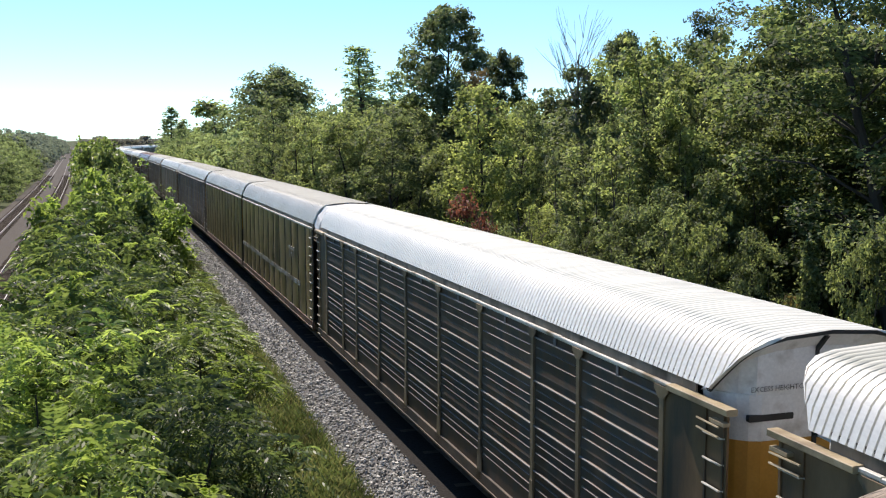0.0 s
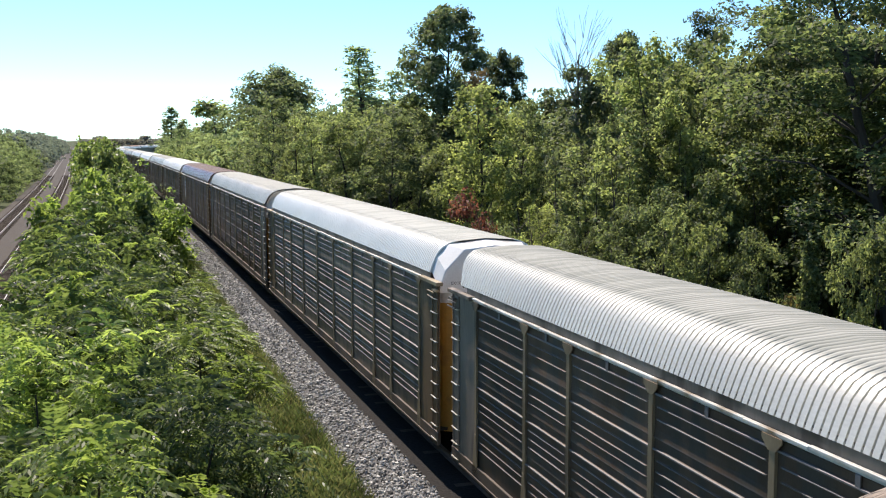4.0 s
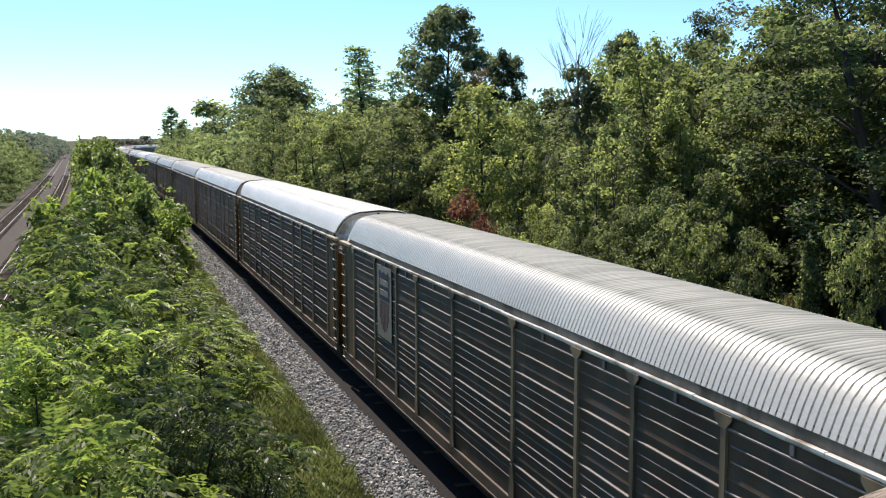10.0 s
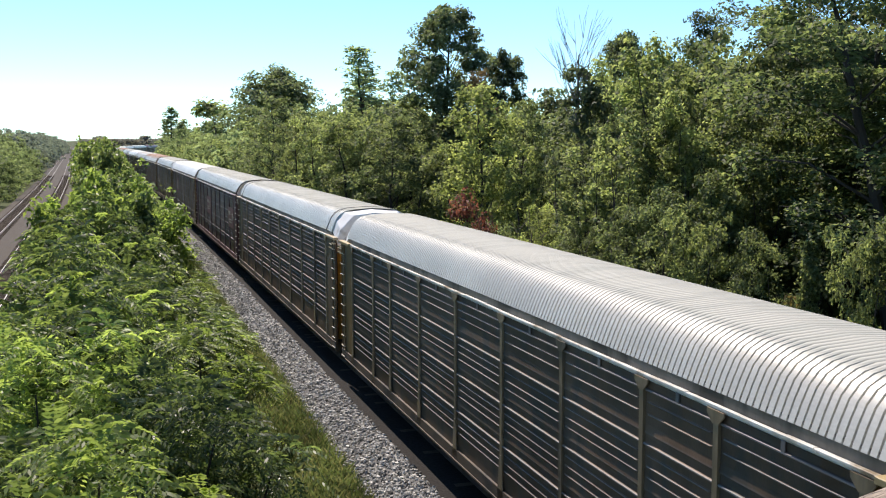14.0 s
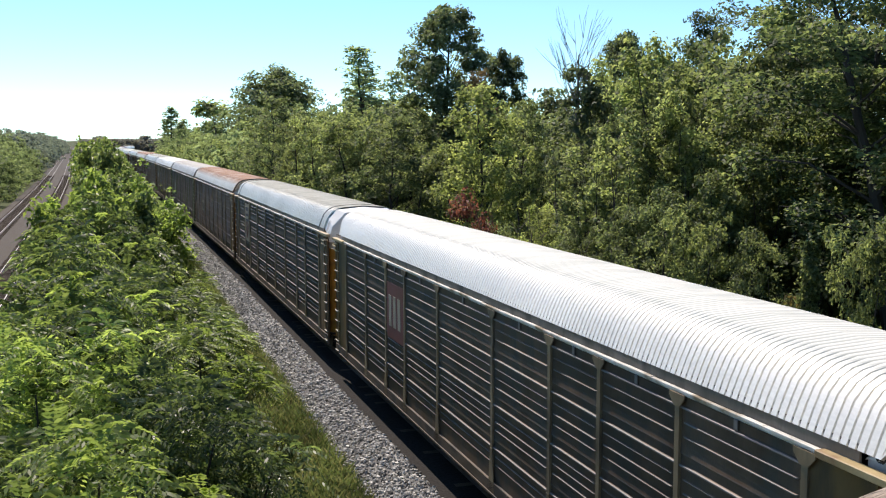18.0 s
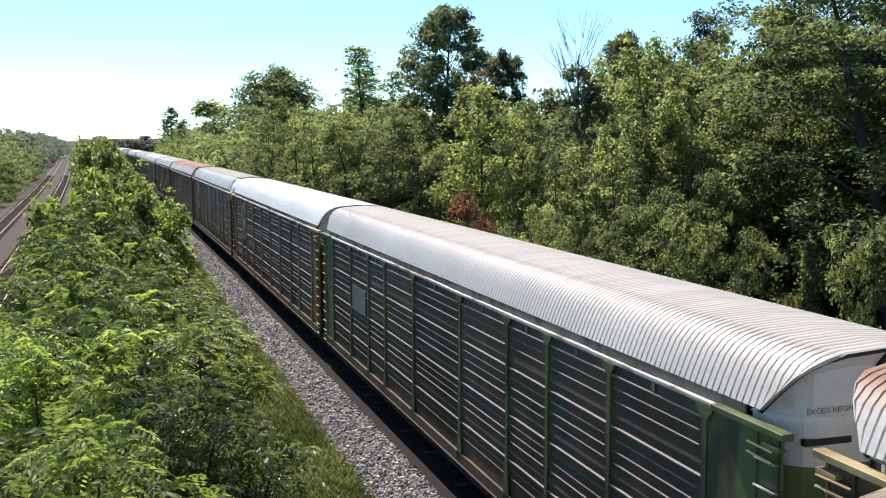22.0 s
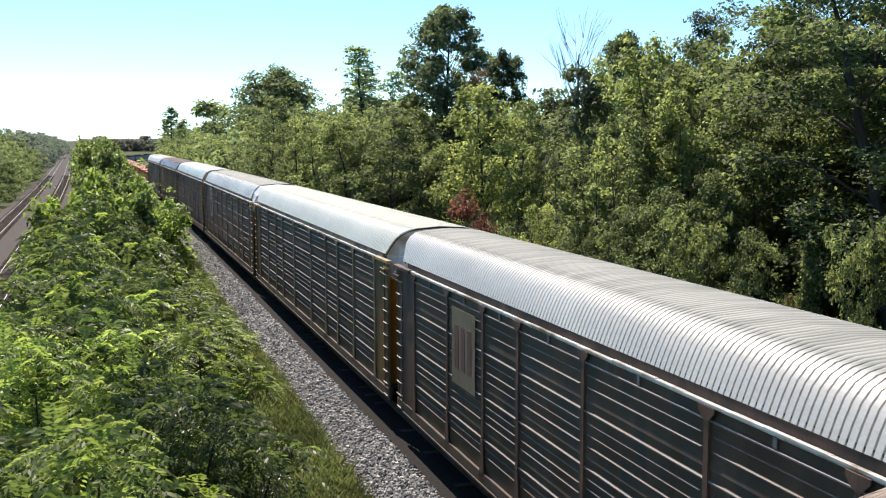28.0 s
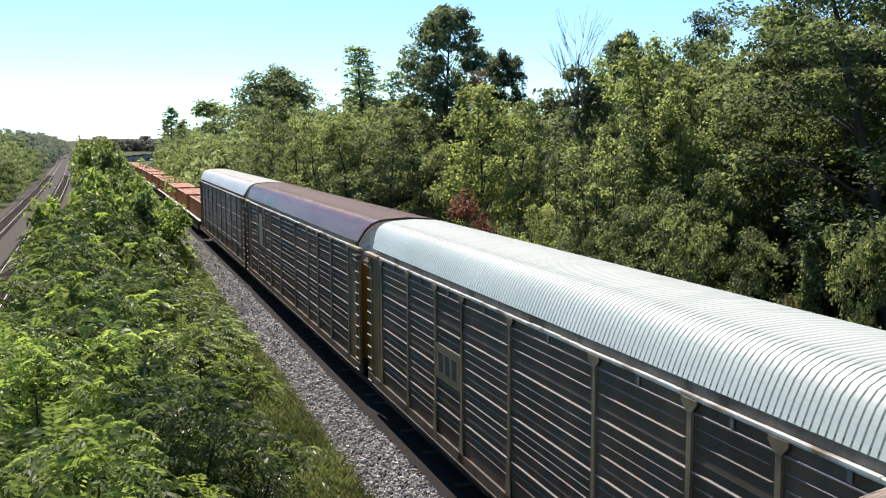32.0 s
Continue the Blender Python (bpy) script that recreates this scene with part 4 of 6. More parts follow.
def articulated_half(first, label):
    """One half of the two-unit car with smooth brown sides; the bellows belong to the first unit."""
    car = new("articulated_autorack_car")
    tagged(car, label, "railcar", "covered car carriers of the train")
    half = 10.72
    running_gear(car, 8.0, half, (1, 0) if first else (0, 1))
    part("underframe", once("underframe2", lambda: underframe_mesh(half)), M_UNDER, car)
    part("roof", once("roof2", lambda: roof_mesh(half - 0.05)), ROOFS["beige"], car, "corrugated beige metal roof")
    n = 13
    w = 2 * half / n
    for side in (0, 180):
        out = pose(0, 0, 0, 0, 0, side) @ pose(-1.50, 0, 0)
        part("side_sill", once("sill2", lambda: sill_mesh(half)), PAINTS["rust"], car, m=out)
        part("top_chord", once("chord2", lambda: chord_mesh(half)), M_CHORD, car, m=out)
        part("eave_strip", once("eave2", lambda: eave_mesh(half + 0.7)), PAINTS["grey"], car, "grimy strip under the roof's edge", out)

        def pan():
            g = Geo()
            k = 10
            v = []
            for i in range(k + 1):
                y = -w / 2 + 0.035 + (w - 0.07) * i / k
                v.append((-0.008 - 0.040 * math.sin(math.pi * i / k), y))
            g.prism_z(v + [(0.0, w / 2 - 0.035), (0.0, -w / 2 + 0.035)], 0.98, 4.705)
            return g.mesh("side_plate")

        for i in range(n):
            y = -half + w * (i + 0.5)
            part("side_plate", once("plate2", pan), M_PLATE, car, m=out @ pose(0, y, 0))
        for i in range(n + 1):
            part("seam_post", once("seam2", lambda: Geo().box(-0.03, 0.0, -0.022, 0.022, 0.80, 4.705).mesh("seam_post")), M_SEAM, car, m=out @ pose(0, max(-half + 0.04, min(half - 0.04, -half + w * i)), 0))

        def band():
            g = Geo()
            g.box(-0.055, -0.049, -half * 0.75, half - 0.1, 2.10, 2.30)
            return g.mesh("stripe")
        # light mirrored low in the glossy plates, painted as a pale band
        if first:
            part("stripe", once("stripe2", band), M_REFLECTION, car, "pale band standing in for a reflection", out)
        for i in range(3):
            def mark(i=i):
                g = Geo()
                y = -0.55 + 0.5 * i
                g.prism_x([(y, 3.15), (y + 0.12, 3.15), (y + 0.12, 3.45), (y + 0.26, 3.45), (y + 0.26, 3.60), (y - 0.14, 3.60), (y - 0.14, 3.45), (y, 3.45)], -0.060, -0.048)
                return g.mesh("sign_mark")
            part("sign_mark", once(("mark", i), mark), M_SHIELD_WHITE, car, "pale painted mark", out @ pose(0, -6.0 if first else 8.6, 0))
        y = -half + 0.30 if first else half - 0.30
        add_ladder(car, "tan", out @ pose(0, (y if side == 0 else -y), 0))
    e = -1 if first else 1
    end = pose(0, 0, 0, 0, 0, 0 if e > 0 else 180)
    for side in (-1, 1):
        leaf = part("door_leaf", once(("door", side, False), lambda: door_mesh(0.95, 4.22, side, BOW[False])), DOORS["orange"], car, "bowed orange end door", end @ pose(0, half + 0.25, 0))
        part("door_top", once(("doortop", side, False), lambda: door_mesh(4.223, 4.86, side, BOW[False])), M_DOOR_WHITE, leaf, "white upper end door")
    part("end_cap", once("hood", hood_mesh), M_DOOR_WHITE, car, "white faceted hood over the doors", end @ pose(0, half + 0.25, 0))
    if first:
        def bellows():
            prof = [(1.42, 0.9)] + [(x * 0.96, z - 0.05) for x, z in ROOF] + [(-1.42, 0.9)]
            v, f, k = [], [], len(prof)
            ys = np.linspace(half - 0.05, half + 0.78, 13)
            for i, y in enumerate(ys):
                s = 1.0 if i % 2 else 0.955
                v += [(x * s, y, 2.9 + (z - 2.9) * s) for x, z in prof]
            for i in range(12):
                for j in range(k - 1):
                    a = i * k + j
                    f.append((a, a + k, a + k + 1, a + 1))
            return mesh_from("bellows", v, f)
        part("bellows", once("bellows", bellows), M_BELLOWS, car, "black pleated rubber bellows")
    return car


M_PLATE = mat("plate_brown", (0.175, 0.118, 0.060), (0.385, 0.275, 0.150), 0.32, 0.25, 0.9, 30, 0.03, (1, 0.8, 0.45), rnd=0.16, dirt=(0.07, 0.055, 0.04), dirt_amt=0.35)
# broken pale colour of the painted reflection
M_REFLECTION = mat("reflection_pale", (0.17, 0.16, 0.13), (0.40, 0.39, 0.36), 0.5, 0, 1.6, 20, 0.05, dirt=(0.13, 0.105, 0.07), dirt_amt=0.5)
M_SEAM = mat("seam_dark", (0.03, 0.025, 0.02), (0.06, 0.05, 0.04), 0.6, 0.1, 3, 30, 0.1)


def well_car(label):
    """Low skeleton car carrying one long orange box."""
    car = new("well_car")
    tagged(car, label, "railcar", "well cars of the train")
    half = 7.3
    for y in (-half + 0.3, half - 0.3):
        tr = part("truck", once("truck", truck_mesh), M_UNDER, car, m=pose(0, y, 0))
        for dy in (-0.84, 0.84):
            part("wheelset", once("wheelset", wheelset_mesh), M_WHEEL, tr, m=pose(0, dy, 0))
    for side in (0, 180):
        def sill():
            g = Geo()
            g.prism_x([(-half, 1.0), (-half + 1.3, 1.0), (-half + 2.0, 0.35), (half - 2.0, 0.35), (half - 1.3, 1.0), (half, 1.0), (half, 1.22), (-half, 1.22)], -0.12, 0.05)
            return g.mesh("well_side")
        out = pose(0, 0, 0, 0, 0, side) @ pose(-1.38, 0, 0)
        part("well_side", once("well_side", sill), M_UNDER, car, m=out)
        part("walkway", once("walkway", lambda: Geo().box(-0.16, 0.08, -half + 0.1, half - 0.1, 1.221, 1.27).mesh("walkway")), M_CHORD, car, "sunlit pale walkway along the top", out)
    part("well_floor", once("well_floor", lambda: Geo().box(-1.3, 1.3, -6.3, 6.3, 0.30, 0.40).mesh("well_floor")), M_UNDER, car)
    for y in (-half + 0.55, half - 0.55):
        part("platform", once("platform", lambda: Geo().box(-1.3, 1.3, -0.6, 0.6, 0.95, 1.10, 0.02).mesh("platform")), M_UNDER, car, m=pose(0, y, 0))
    return car


def container_mesh():
    g = Geo()
    L, w, z0, z1 = 6.09, 1.2, 0.40, 2.72
    n = 40
    g.box(-w + 0.04, w - 0.04, -L + 0.05, L - 0.05, z0 + 0.05, z1 - 0.03)
    for s in (-1, 1):
        for i in range(n):
            y = -L + 0.15 + (2 * L - 0.3) * i / n
            x = s * (w - 0.04)
            g.box(min(x, x + s * 0.03), max(x, x + s * 0.03), y, y + 0.17, z0 + 0.15, z1 - 0.12)
    for i in range(n):
        y = -L + 0.15 + (2 * L - 0.3) * i / n
        g.box(-w + 0.12, w - 0.12, y, y + 0.17, z1 - 0.031, z1 - 0.012)
    return g.mesh("box_shell")


def container_frame_mesh():
    g = Geo()
    L, w, z0, z1 = 6.09, 1.2, 0.40, 2.72
    for x in (-w, w - 0.12):
        for y in (-L, L - 0.12):
            g.box(x, x + 0.12, y, y + 0.12, z0, z1)
        g.box(x, x + 0.12, -L, L, z0, z0 + 0.14)
        g.box(x, x + 0.12, -L, L, z1 - 0.10, z1)
    for y in (-L, L - 0.12):
        g.box(-w, w, y, y + 0.12, z0, z0 + 0.14)
        g.box(-w, w, y, y + 0.12, z1 - 0.10, z1)
    return g.mesh("box_frame")


M_ORANGE = mat("container_orange", (0.50, 0.18, 0.06), (0.60, 0.24, 0.09), 0.5, 0.0, 1.5, 20, 0.06, rnd=0.15, dirt=(0.30, 0.13, 0.07), dirt_amt=0.3)
M_ORANGE_FRAME = mat("container_frame", (0.46, 0.16, 0.055), (0.54, 0.2, 0.075), 0.5, 0.0, 1.5, 20, 0.06)


def container():
    c = new("container")
    tagged(c, "orange-red corrugated freight container riding in a well car", "container", "orange containers on the train")
    part("shell", once("cshell", container_mesh), M_ORANGE, c)
    part("corner_frame", once("cframe", container_frame_mesh), M_ORANGE_FRAME, c)
    return c


def gondola():
    car = new("flat_car")
    tagged(car, "dark low flat car with a stacked load on its deck", "railcar", "dark flat cars of the train")
    half = 9.0
    running_gear(car, 6.6, half)
    part("deck", once("gdeck", lambda: Geo().box(-1.4, 1.4, -half, half, 0.85, 1.15, 0.03).mesh("deck")), M_UNDER, car)
    for side in (0, 180):
        part("side_sill", once("gside", lambda: Geo().prism_x([(-half, 0.9), (-half + 3, 0.55), (half - 3, 0.55), (half, 0.9), (half, 1.95), (-half, 1.95)], -0.08, 0.04).mesh("gside")), M_GOND, car, m=pose(0, 0, 0, 0, 0, side) @ pose(-1.4, 0, 0))
    for y in (-half + 0.04, half - 0.04):
        part("bulkhead", once("gend", lambda: Geo().box(-1.4, 1.4, -0.05, 0.05, 1.15, 2.3).mesh("bulkhead")), M_GOND, car, m=pose(0, y, 0))
    return car


M_GOND = mat("gondola_dark", (0.035, 0.032, 0.036), (0.07, 0.062, 0.06), 0.6, 0.1, 2, 25, 0.1)

# roof, frame paint, panels, doors, post layout, sign, label; front of the train first
W_, S_ = "white", "silver"
CARS = [
    ("silver", "tan", "steel", "orange", "a", None, "silver-roofed car carrier with tan posts and grey ribbed panels"),
    ("white", "tan", "steel", "orange", "a", None, "white-roofed car carrier with tan posts and dark ribbed panels"),
    None,
    ("grey", "grey", "steel", "orange", "a", None, "grey-roofed car carrier with grey posts and ribbed panels"),
    ("silver", "tan", "pale", "orange", "a", None, "silver-roofed car carrier with pale bluish panels"),
    ("beige", "grey", "brownish", "orange", "a", None, "dusty beige-roofed car carrier with brownish ribbed panels"),
    ("brown", "yellow", "brownish", "orange", "b", ("disc", 8.08), "car carrier with a dark brown roof and a pale sign board"),
    ("white", "tan", "steel", "orange", "a", ("shield", 8.32), "bright white-roofed car carrier with a pale sign board"),
    ("grey", "tan", "steel", "orange", "b", ("shield", 8.1), "grey-roofed car carrier with ribbed panels and a sign board"),
    ("white", "tan", "steel", "orange", "b", None, "white-roofed car carrier with grey ribbed side panels"),
    ("silver", "tan", "steel", "orange", "b", ("yellow", 5.85), "silver-roofed car carrier with a faded yellow sign patch"),
    ("beige", "yellow", "steel", "orange", "a", None, "beige-roofed car carrier with rusty yellow ends"),
    ("grey", "tan", "brownish", "orange", "c", None, "grey-roofed car carrier with dusty ribbed panels"),
    ("grey", "maroon", "steel", "maroon", "c", ("swirl", 2.87), "grey-roofed car carrier with maroon ends and a white herald"),
    ("white", "yellow", "steel", "orange", "b", ("red", 5.8), "white-roofed car carrier with a faded red sign patch"),
    ("grey", "tan", "steel", "orange", "a", ("shield", 8.32), "grey-roofed car carrier with a pale striped sign board"),
    ("rust", "yellow", "brownish", "orange", "a", ("yellow", 5.87), "car carrier with a rusted roof and dusty ribbed panels"),
    ("worn", "green", "steel", "green", "b", ("green", 8.07), "worn grey-roofed car carrier with green ends and posts"),
    ("white", "yellow", "steel", "orange", "a", ("faded", 8.32), "white-roofed car carrier with a tan sign board"),
    ("grey", "tan", "steel", "orange", "a", ("shield", 8.32), "grey-roofed car carrier with blue striped sign board"),
    ("rust", "rust", "brownish", "rust", "a", None, "rust-streaked car carrier with oxide red ends"),
    ("grey", "rust", "steel", "rust", "b", ("tan", 8.1), "grey-roofed car carrier with a faded rusty sign"),
    ("cream", "yellow", "steel", "orange", "b", None, "cream-roofed car carrier with yellow posts"),
    ("grey", "tan", "brownish", "orange", "a", ("shield", 8.32), "grey-roofed car carrier with brownish panels and sign board"),
    ("mint", "yellow", "steel", "orange", "b", ("yellow", 5.85), "pale mint-roofed car carrier with ribbed panels"),
    ("brown", "tan", "brownish", "orange", "b", ("white", 8.1), "car carrier with a maroon-brown roof"),
    ("silver", "rust", "pale", "orange", "c", None, "silver-roofed car carrier, last of the covered cars"),
]
FACETED = (4, 8, 11, 12, 15, 19, 23)  # cars with a white faceted hood at their ends
JOINTED = (12, 15, 19)  # those with a dark joint across the roof
UNSLOTTED = (3, 18, 21, 22)  # no dark slot in the end doors
# small differences in the places of the joints, by joint number
SLACK = {6: 0.2, 8: -0.3, 9: -0.3, 12: -0.2, 13: -0.25, 15: 0.4, 16: 0.3, 17: -0.2, 18: -0.3, 22: -0.3, 24: 0.3}
Q2 = 86.6  # place of the joint behind the two-unit car when the clip starts
TRAIN = []  # (thing, place of its middle along the line at the start, half its wheelbase)


def build_train():
    for i, spec in enumerate(CARS):
        if spec is None:
            TRAIN.append((articulated_half(True, "smooth brown-sided car carrier unit with a beige roof"), Q2 - 44.35 + 0.45 + 10.72, 8.0))
            TRAIN.append((articulated_half(False, "smooth brown-sided rear unit of a two-unit car carrier"), Q2 - 0.45 - 10.72, 8.0))
            continue
        mid = Q2 + PITCH_CAR * (i - 2) - PITCH_CAR / 2 if i > 2 else Q2 - 44.35 - PITCH_CAR * (1.5 - i)
        mid += (SLACK.get(i - 1, 0) + SLACK.get(i, 0)) / 2
        TRAIN.append((autorack(spec, i not in FACETED, i in JOINTED, i not in UNSLOTTED), mid, 10.0))
    q = Q2 + PITCH_CAR * (len(CARS) - 3) + 1.0
    for i in range(11):
        mid = q + 7.5 + i * 15.3
        TRAIN.append((well_car("low dark well car with a pale walkway edge"), mid, 7.0))
        TRAIN.append((container(), mid, 7.0))
    q += 11 * 15.3
    for i in range(9):
        TRAIN.append((gondola(), q + 9.6 + i * 19.2, 6.6))


def motions():
    for thing, q, base in TRAIN:
        rows = []
        for t in range(0, 33):
            s = q - moved(t)
            x0, y0, _ = branch(s - base)
            x1, y1, _ = branch(s + base)
            rows.append((t, pose((x0 + x1) / 2, (y0 + y1) / 2, 0, 0, 0, math.degrees(math.atan2(-(x1 - x0), y1 - y0)))))
        walk(thing, rows)


# ---- plants ----
def leaf_quads(rs, pos, nor, size, aspect=0.5):
    """Pointed leaves: one folded four-cornered face each."""
    n = len(pos)
    nor = nor / np.linalg.norm(nor, axis=1, keepdims=True)
    a = np.cross(nor, rs.normal(size=(n, 3)))
    a /= np.linalg.norm(a, axis=1, keepdims=True)
    b = np.cross(nor, a)
    s = (size * rs.uniform(0.65, 1.35, n))[:, None]
    up = nor * s * 0.12
    return np.stack([pos - a * s * 0.5, pos - b * s * aspect * 0.5 + up, pos + a * s * 0.5 - up, pos + b * s * aspect * 0.5 + up], 1)


def crown_quads(rs, clumps, per, leaf, spread=0.55, flat=0.6, centre=(0, 0, 0), updir=0.42):
    out = []
    c0 = np.array(centre)
    for c, r in clumps:
        n = max(8, int(per * r * r))
        d = rs.normal(size=(n, 3))
        d /= np.linalg.norm(d, axis=1, keepdims=True)
        rad = rs.rand(n, 1) ** spread
        pos = c + d * rad * r * np.array([1, 1, flat])
        outw = pos - c0
        outw = outw / (np.linalg.norm(outw, axis=1, keepdims=True) + 1e-6)
        nor = d * 0.6 + outw * 0.55 + np.array([0, 0, updir * 0.75]) + rs.normal(size=(n, 3)) * 0.6
        out.append(leaf_quads(rs, pos, nor, leaf))
    return np.concatenate(out)


def make_clumps(rs, h0, h1, radius, n, cr, shape="round"):
    """Places of the leafy clumps: on limbs, thick near the outside, with gaps."""
    res = []
    for i in range(n):
        t = rs.rand() ** 0.85
        z = h0 + (h1 - h0) * t
        if shape == "round":
            w = math.sqrt(max(0.02, 1 - (2 * t - 0.85) ** 2 / 1.45))
        elif shape == "cone":
            w = (1 - t) ** 0.8 * 0.95 + 0.1
        elif shape == "vase":
            w = 0.35 + 0.65 * math.sin(min(1, t * 1.15) * math.pi * 0.62)
        else:
            w = 0.9 if t < 0.75 else 0.9 * (1 - (t - 0.75) / 0.32)
        a = rs.rand() * 2 * math.pi
        r = radius * w * (0.35 + 0.65 * rs.rand() ** 0.5) * (0.85 + 0.3 * math.sin(a * 3 + i))
        res.append((np.array([r * math.cos(a), r * math.sin(a), z]), cr * rs.uniform(0.65, 1.3)))
    return res


def lobed(rs, h0, h1, radius, n, cr, shape):
    """Clumps on the outside of a few large lobes, so that the crown has bright heads and dark hollows."""
    nl = max(5, n // 12)
    lr = max(0.55, radius * 0.40)
    lobes = make_clumps(rs, h0 + lr * 0.5, h1 - lr * 0.55, max(0.2, radius - lr * 0.8), nl, lr, shape)
    lobes[0] = (np.array([rs.uniform(-0.2, 0.2), rs.uniform(-0.2, 0.2), h1 - lr * 0.7]), lr * 0.9)
    res = []
    for c, r in lobes:
        for k in range(max(5, int(n / nl))):
            d = rs.normal(size=3)
            d[2] = abs(d[2]) * 0.9 - 0.35
            d /= np.linalg.norm(d)
            res.append((c + d * r * rs.uniform(0.65, 1.0), cr * rs.uniform(0.6, 1.15)))
    return res


def trunk_geo(rs, h, r0, clumps, limbs, base_z, lean=0.3, sides=7):
    g = Geo()
    pts = [(0, 0, -0.4)]
    x = y = 0
    k = 6
    for i in range(1, k + 1):
        x += rs.uniform(-lean, lean)
        y += rs.uniform(-lean, lean)
        pts.append((x, y, h * i / k))
    g.tube(pts, [r0 * (1.25 if i == 0 else (1 - i / k) ** 0.8 + 0.12) for i in range(k + 1)], sides)
    order = rs.permutation(len(clumps))[:limbs]
    for j in order:
        c, r = clumps[j]
        zt = max(base_z * 0.8, min(h * 0.95, c[2] - 0.45 * math.hypot(c[0], c[1])))
        i = min(k - 1, int(zt / h * k))
        f = zt / h * k - i
        p0 = np.array(pts[i]) * (1 - f) + np.array(pts[i + 1]) * f
        mid = (p0 + c) / 2 + rs.uniform(-0.25, 0.25, 3) + np.array([0, 0, 0.15])
        rr = r0 * 0.34 * (1 - 0.6 * zt / h)
        g.tube([p0, mid, c], [rr, rr * 0.65, rr * 0.25], 5)
    return g


def tree_kind(name, label, seed, h, radius, base, nclump, cr, per, leaf, material, shape="round", trunk_r=0.16, limbs=14, flat=0.6, bark=None, category="tree", stems=1, heads=True):
    rs = np.random.RandomState(seed)
    clumps = (lobed if heads else make_clumps)(rs, base, h - cr * 0.4, radius, nclump, cr, shape)
    t = new(name)
    tagged(t, label, category, "trees and bushes along the railway")
    part("crown", quads_mesh("crown", crown_quads(rs, clumps, per, leaf, flat=max(flat, 0.8), centre=(0, 0, (base + h) / 2))), material, t)
    for s in range(stems):
        g = trunk_geo(rs, h * 0.88, trunk_r, clumps, limbs // stems, base, 0.3 if stems == 1 else 0.45)
        part("trunk", g.mesh("trunk"), bark or M_BARK, t)
    return t


def spray_tree(name, label, seed, h, radius, base, limbs, per, material, leaf=0.19, leaves=44, shape="round", trunk_r=0.12, stems=1, rise=0.55, clump=0.55, bark=None, category="tree", droop=0.25):
    """A tree of stems and limbs; flat sprays of leaves hang along the outer limbs, with gaps between them."""
    rs = np.random.RandomState(seed)
    t = new(name)
    tagged(t, label, category, "trees and bushes along the railway")
    lines, geos = [], []
    for k in range(stems):
        a = k * 2 * math.pi / stems + rs.uniform(-0.5, 0.5)
        out = np.array([math.cos(a), math.sin(a), 0.0]) * (radius * 0.42 if stems > 1 else radius * 0.08)
        foot = out * 0.22
        top = h * (rs.uniform(0.80, 0.94) if stems > 1 else 0.94)
        pts = [foot + np.array([0, 0, -0.4])]
        for i in range(1, 8):
            f = i / 7
            pts.append(foot + out * f ** 1.3 + np.array([rs.uniform(-1, 1) * 0.16, rs.uniform(-1, 1) * 0.16, top * f]) * np.array([min(1.0, h / 8)] * 2 + [1.0]))
        g = Geo()
        g.tube(pts, [trunk_r * (1.2 if i == 0 else (1 - i / 7) ** 0.75 + 0.10) for i in range(8)], 7)
        lines.append((pts, top))
        geos.append(g)
    quads = []
    for i in range(limbs):
        pts, top = lines[i % stems]
        f = (i + rs.rand()) / limbs
        z = base + (h - base) * f
        if shape == "round":
            w = math.sqrt(max(0.03, 1 - (1.75 * f - 0.72) ** 2 / 1.12))
        elif shape == "cone":
            w = (1 - f) ** 0.85 + 0.10
        else:
            w = 0.55 + 0.45 * math.sin(min(1, f * 1.1) * math.pi * 0.8)
        a = i * 2.39996 + rs.uniform(-0.5, 0.5)
        L = radius * w * rs.uniform(0.62, 1.18) * (0.68 if stems > 1 else 1.0)
        zs = min(top * 0.97, max(base * 0.6, z - L * rise))
        q = zs / top * 7
        j = min(6, int(q))
        p0 = np.array(pts[j]) * (1 - q + j) + np.array(pts[j + 1]) * (q - j)
        d = np.array([math.cos(a), math.sin(a), 0.0])
        p1 = p0 + d * L * 0.5 + np.array([0, 0, (z - zs) * 0.75]) + rs.uniform(-0.12, 0.12, 3)
        p2 = p0 + d * L + np.array([0, 0, (z - zs) - droop * L * 0.3]) + rs.uniform(-0.15, 0.15, 3)
        rr = max(0.012, trunk_r * 0.36 * (1 - 0.65 * f))
        geos[i % stems].tube([p0, p1, p2], [rr, rr * 0.7, rr * 0.25], 5)
        side = np.array([-d[1], d[0], 0.0])
        for m in range(per):
            e = rs.uniform(0.30, 1.06)
            c = (p0 * (1 - 2 * e) + p1 * 2 * e) if e < 0.5 else (p1 * (2 - 2 * e) + p2 * (2 * e - 1))
            c = c + side * rs.normal() * L * 0.20 + np.array([0, 0, rs.normal() * clump * 0.35])
            r = clump * rs.uniform(0.55, 1.3)
            n = max(7, int(leaves * (r / clump) ** 2))
            tilt = d * rs.uniform(0.0, 0.55) + side * rs.normal() * 0.25 + np.array([0, 0, 1.0])
            tilt /= np.linalg.norm(tilt)
            v = rs.normal(size=(n, 3))
            v *= (rs.rand(n, 1) ** 0.45) / np.linalg.norm(v, axis=1, keepdims=True)
            v -= tilt * (v @ tilt)[:, None] * 0.55
            pos = c + v * r
            pos[:, 2] -= droop * (np.linalg.norm(v[:, :2], axis=1) ** 2) * r
            quads.append(leaf_quads(rs, pos, tilt * 0.9 + v * 0.5 + rs.normal(size=(n, 3)) * 0.55, leaf, 0.58))
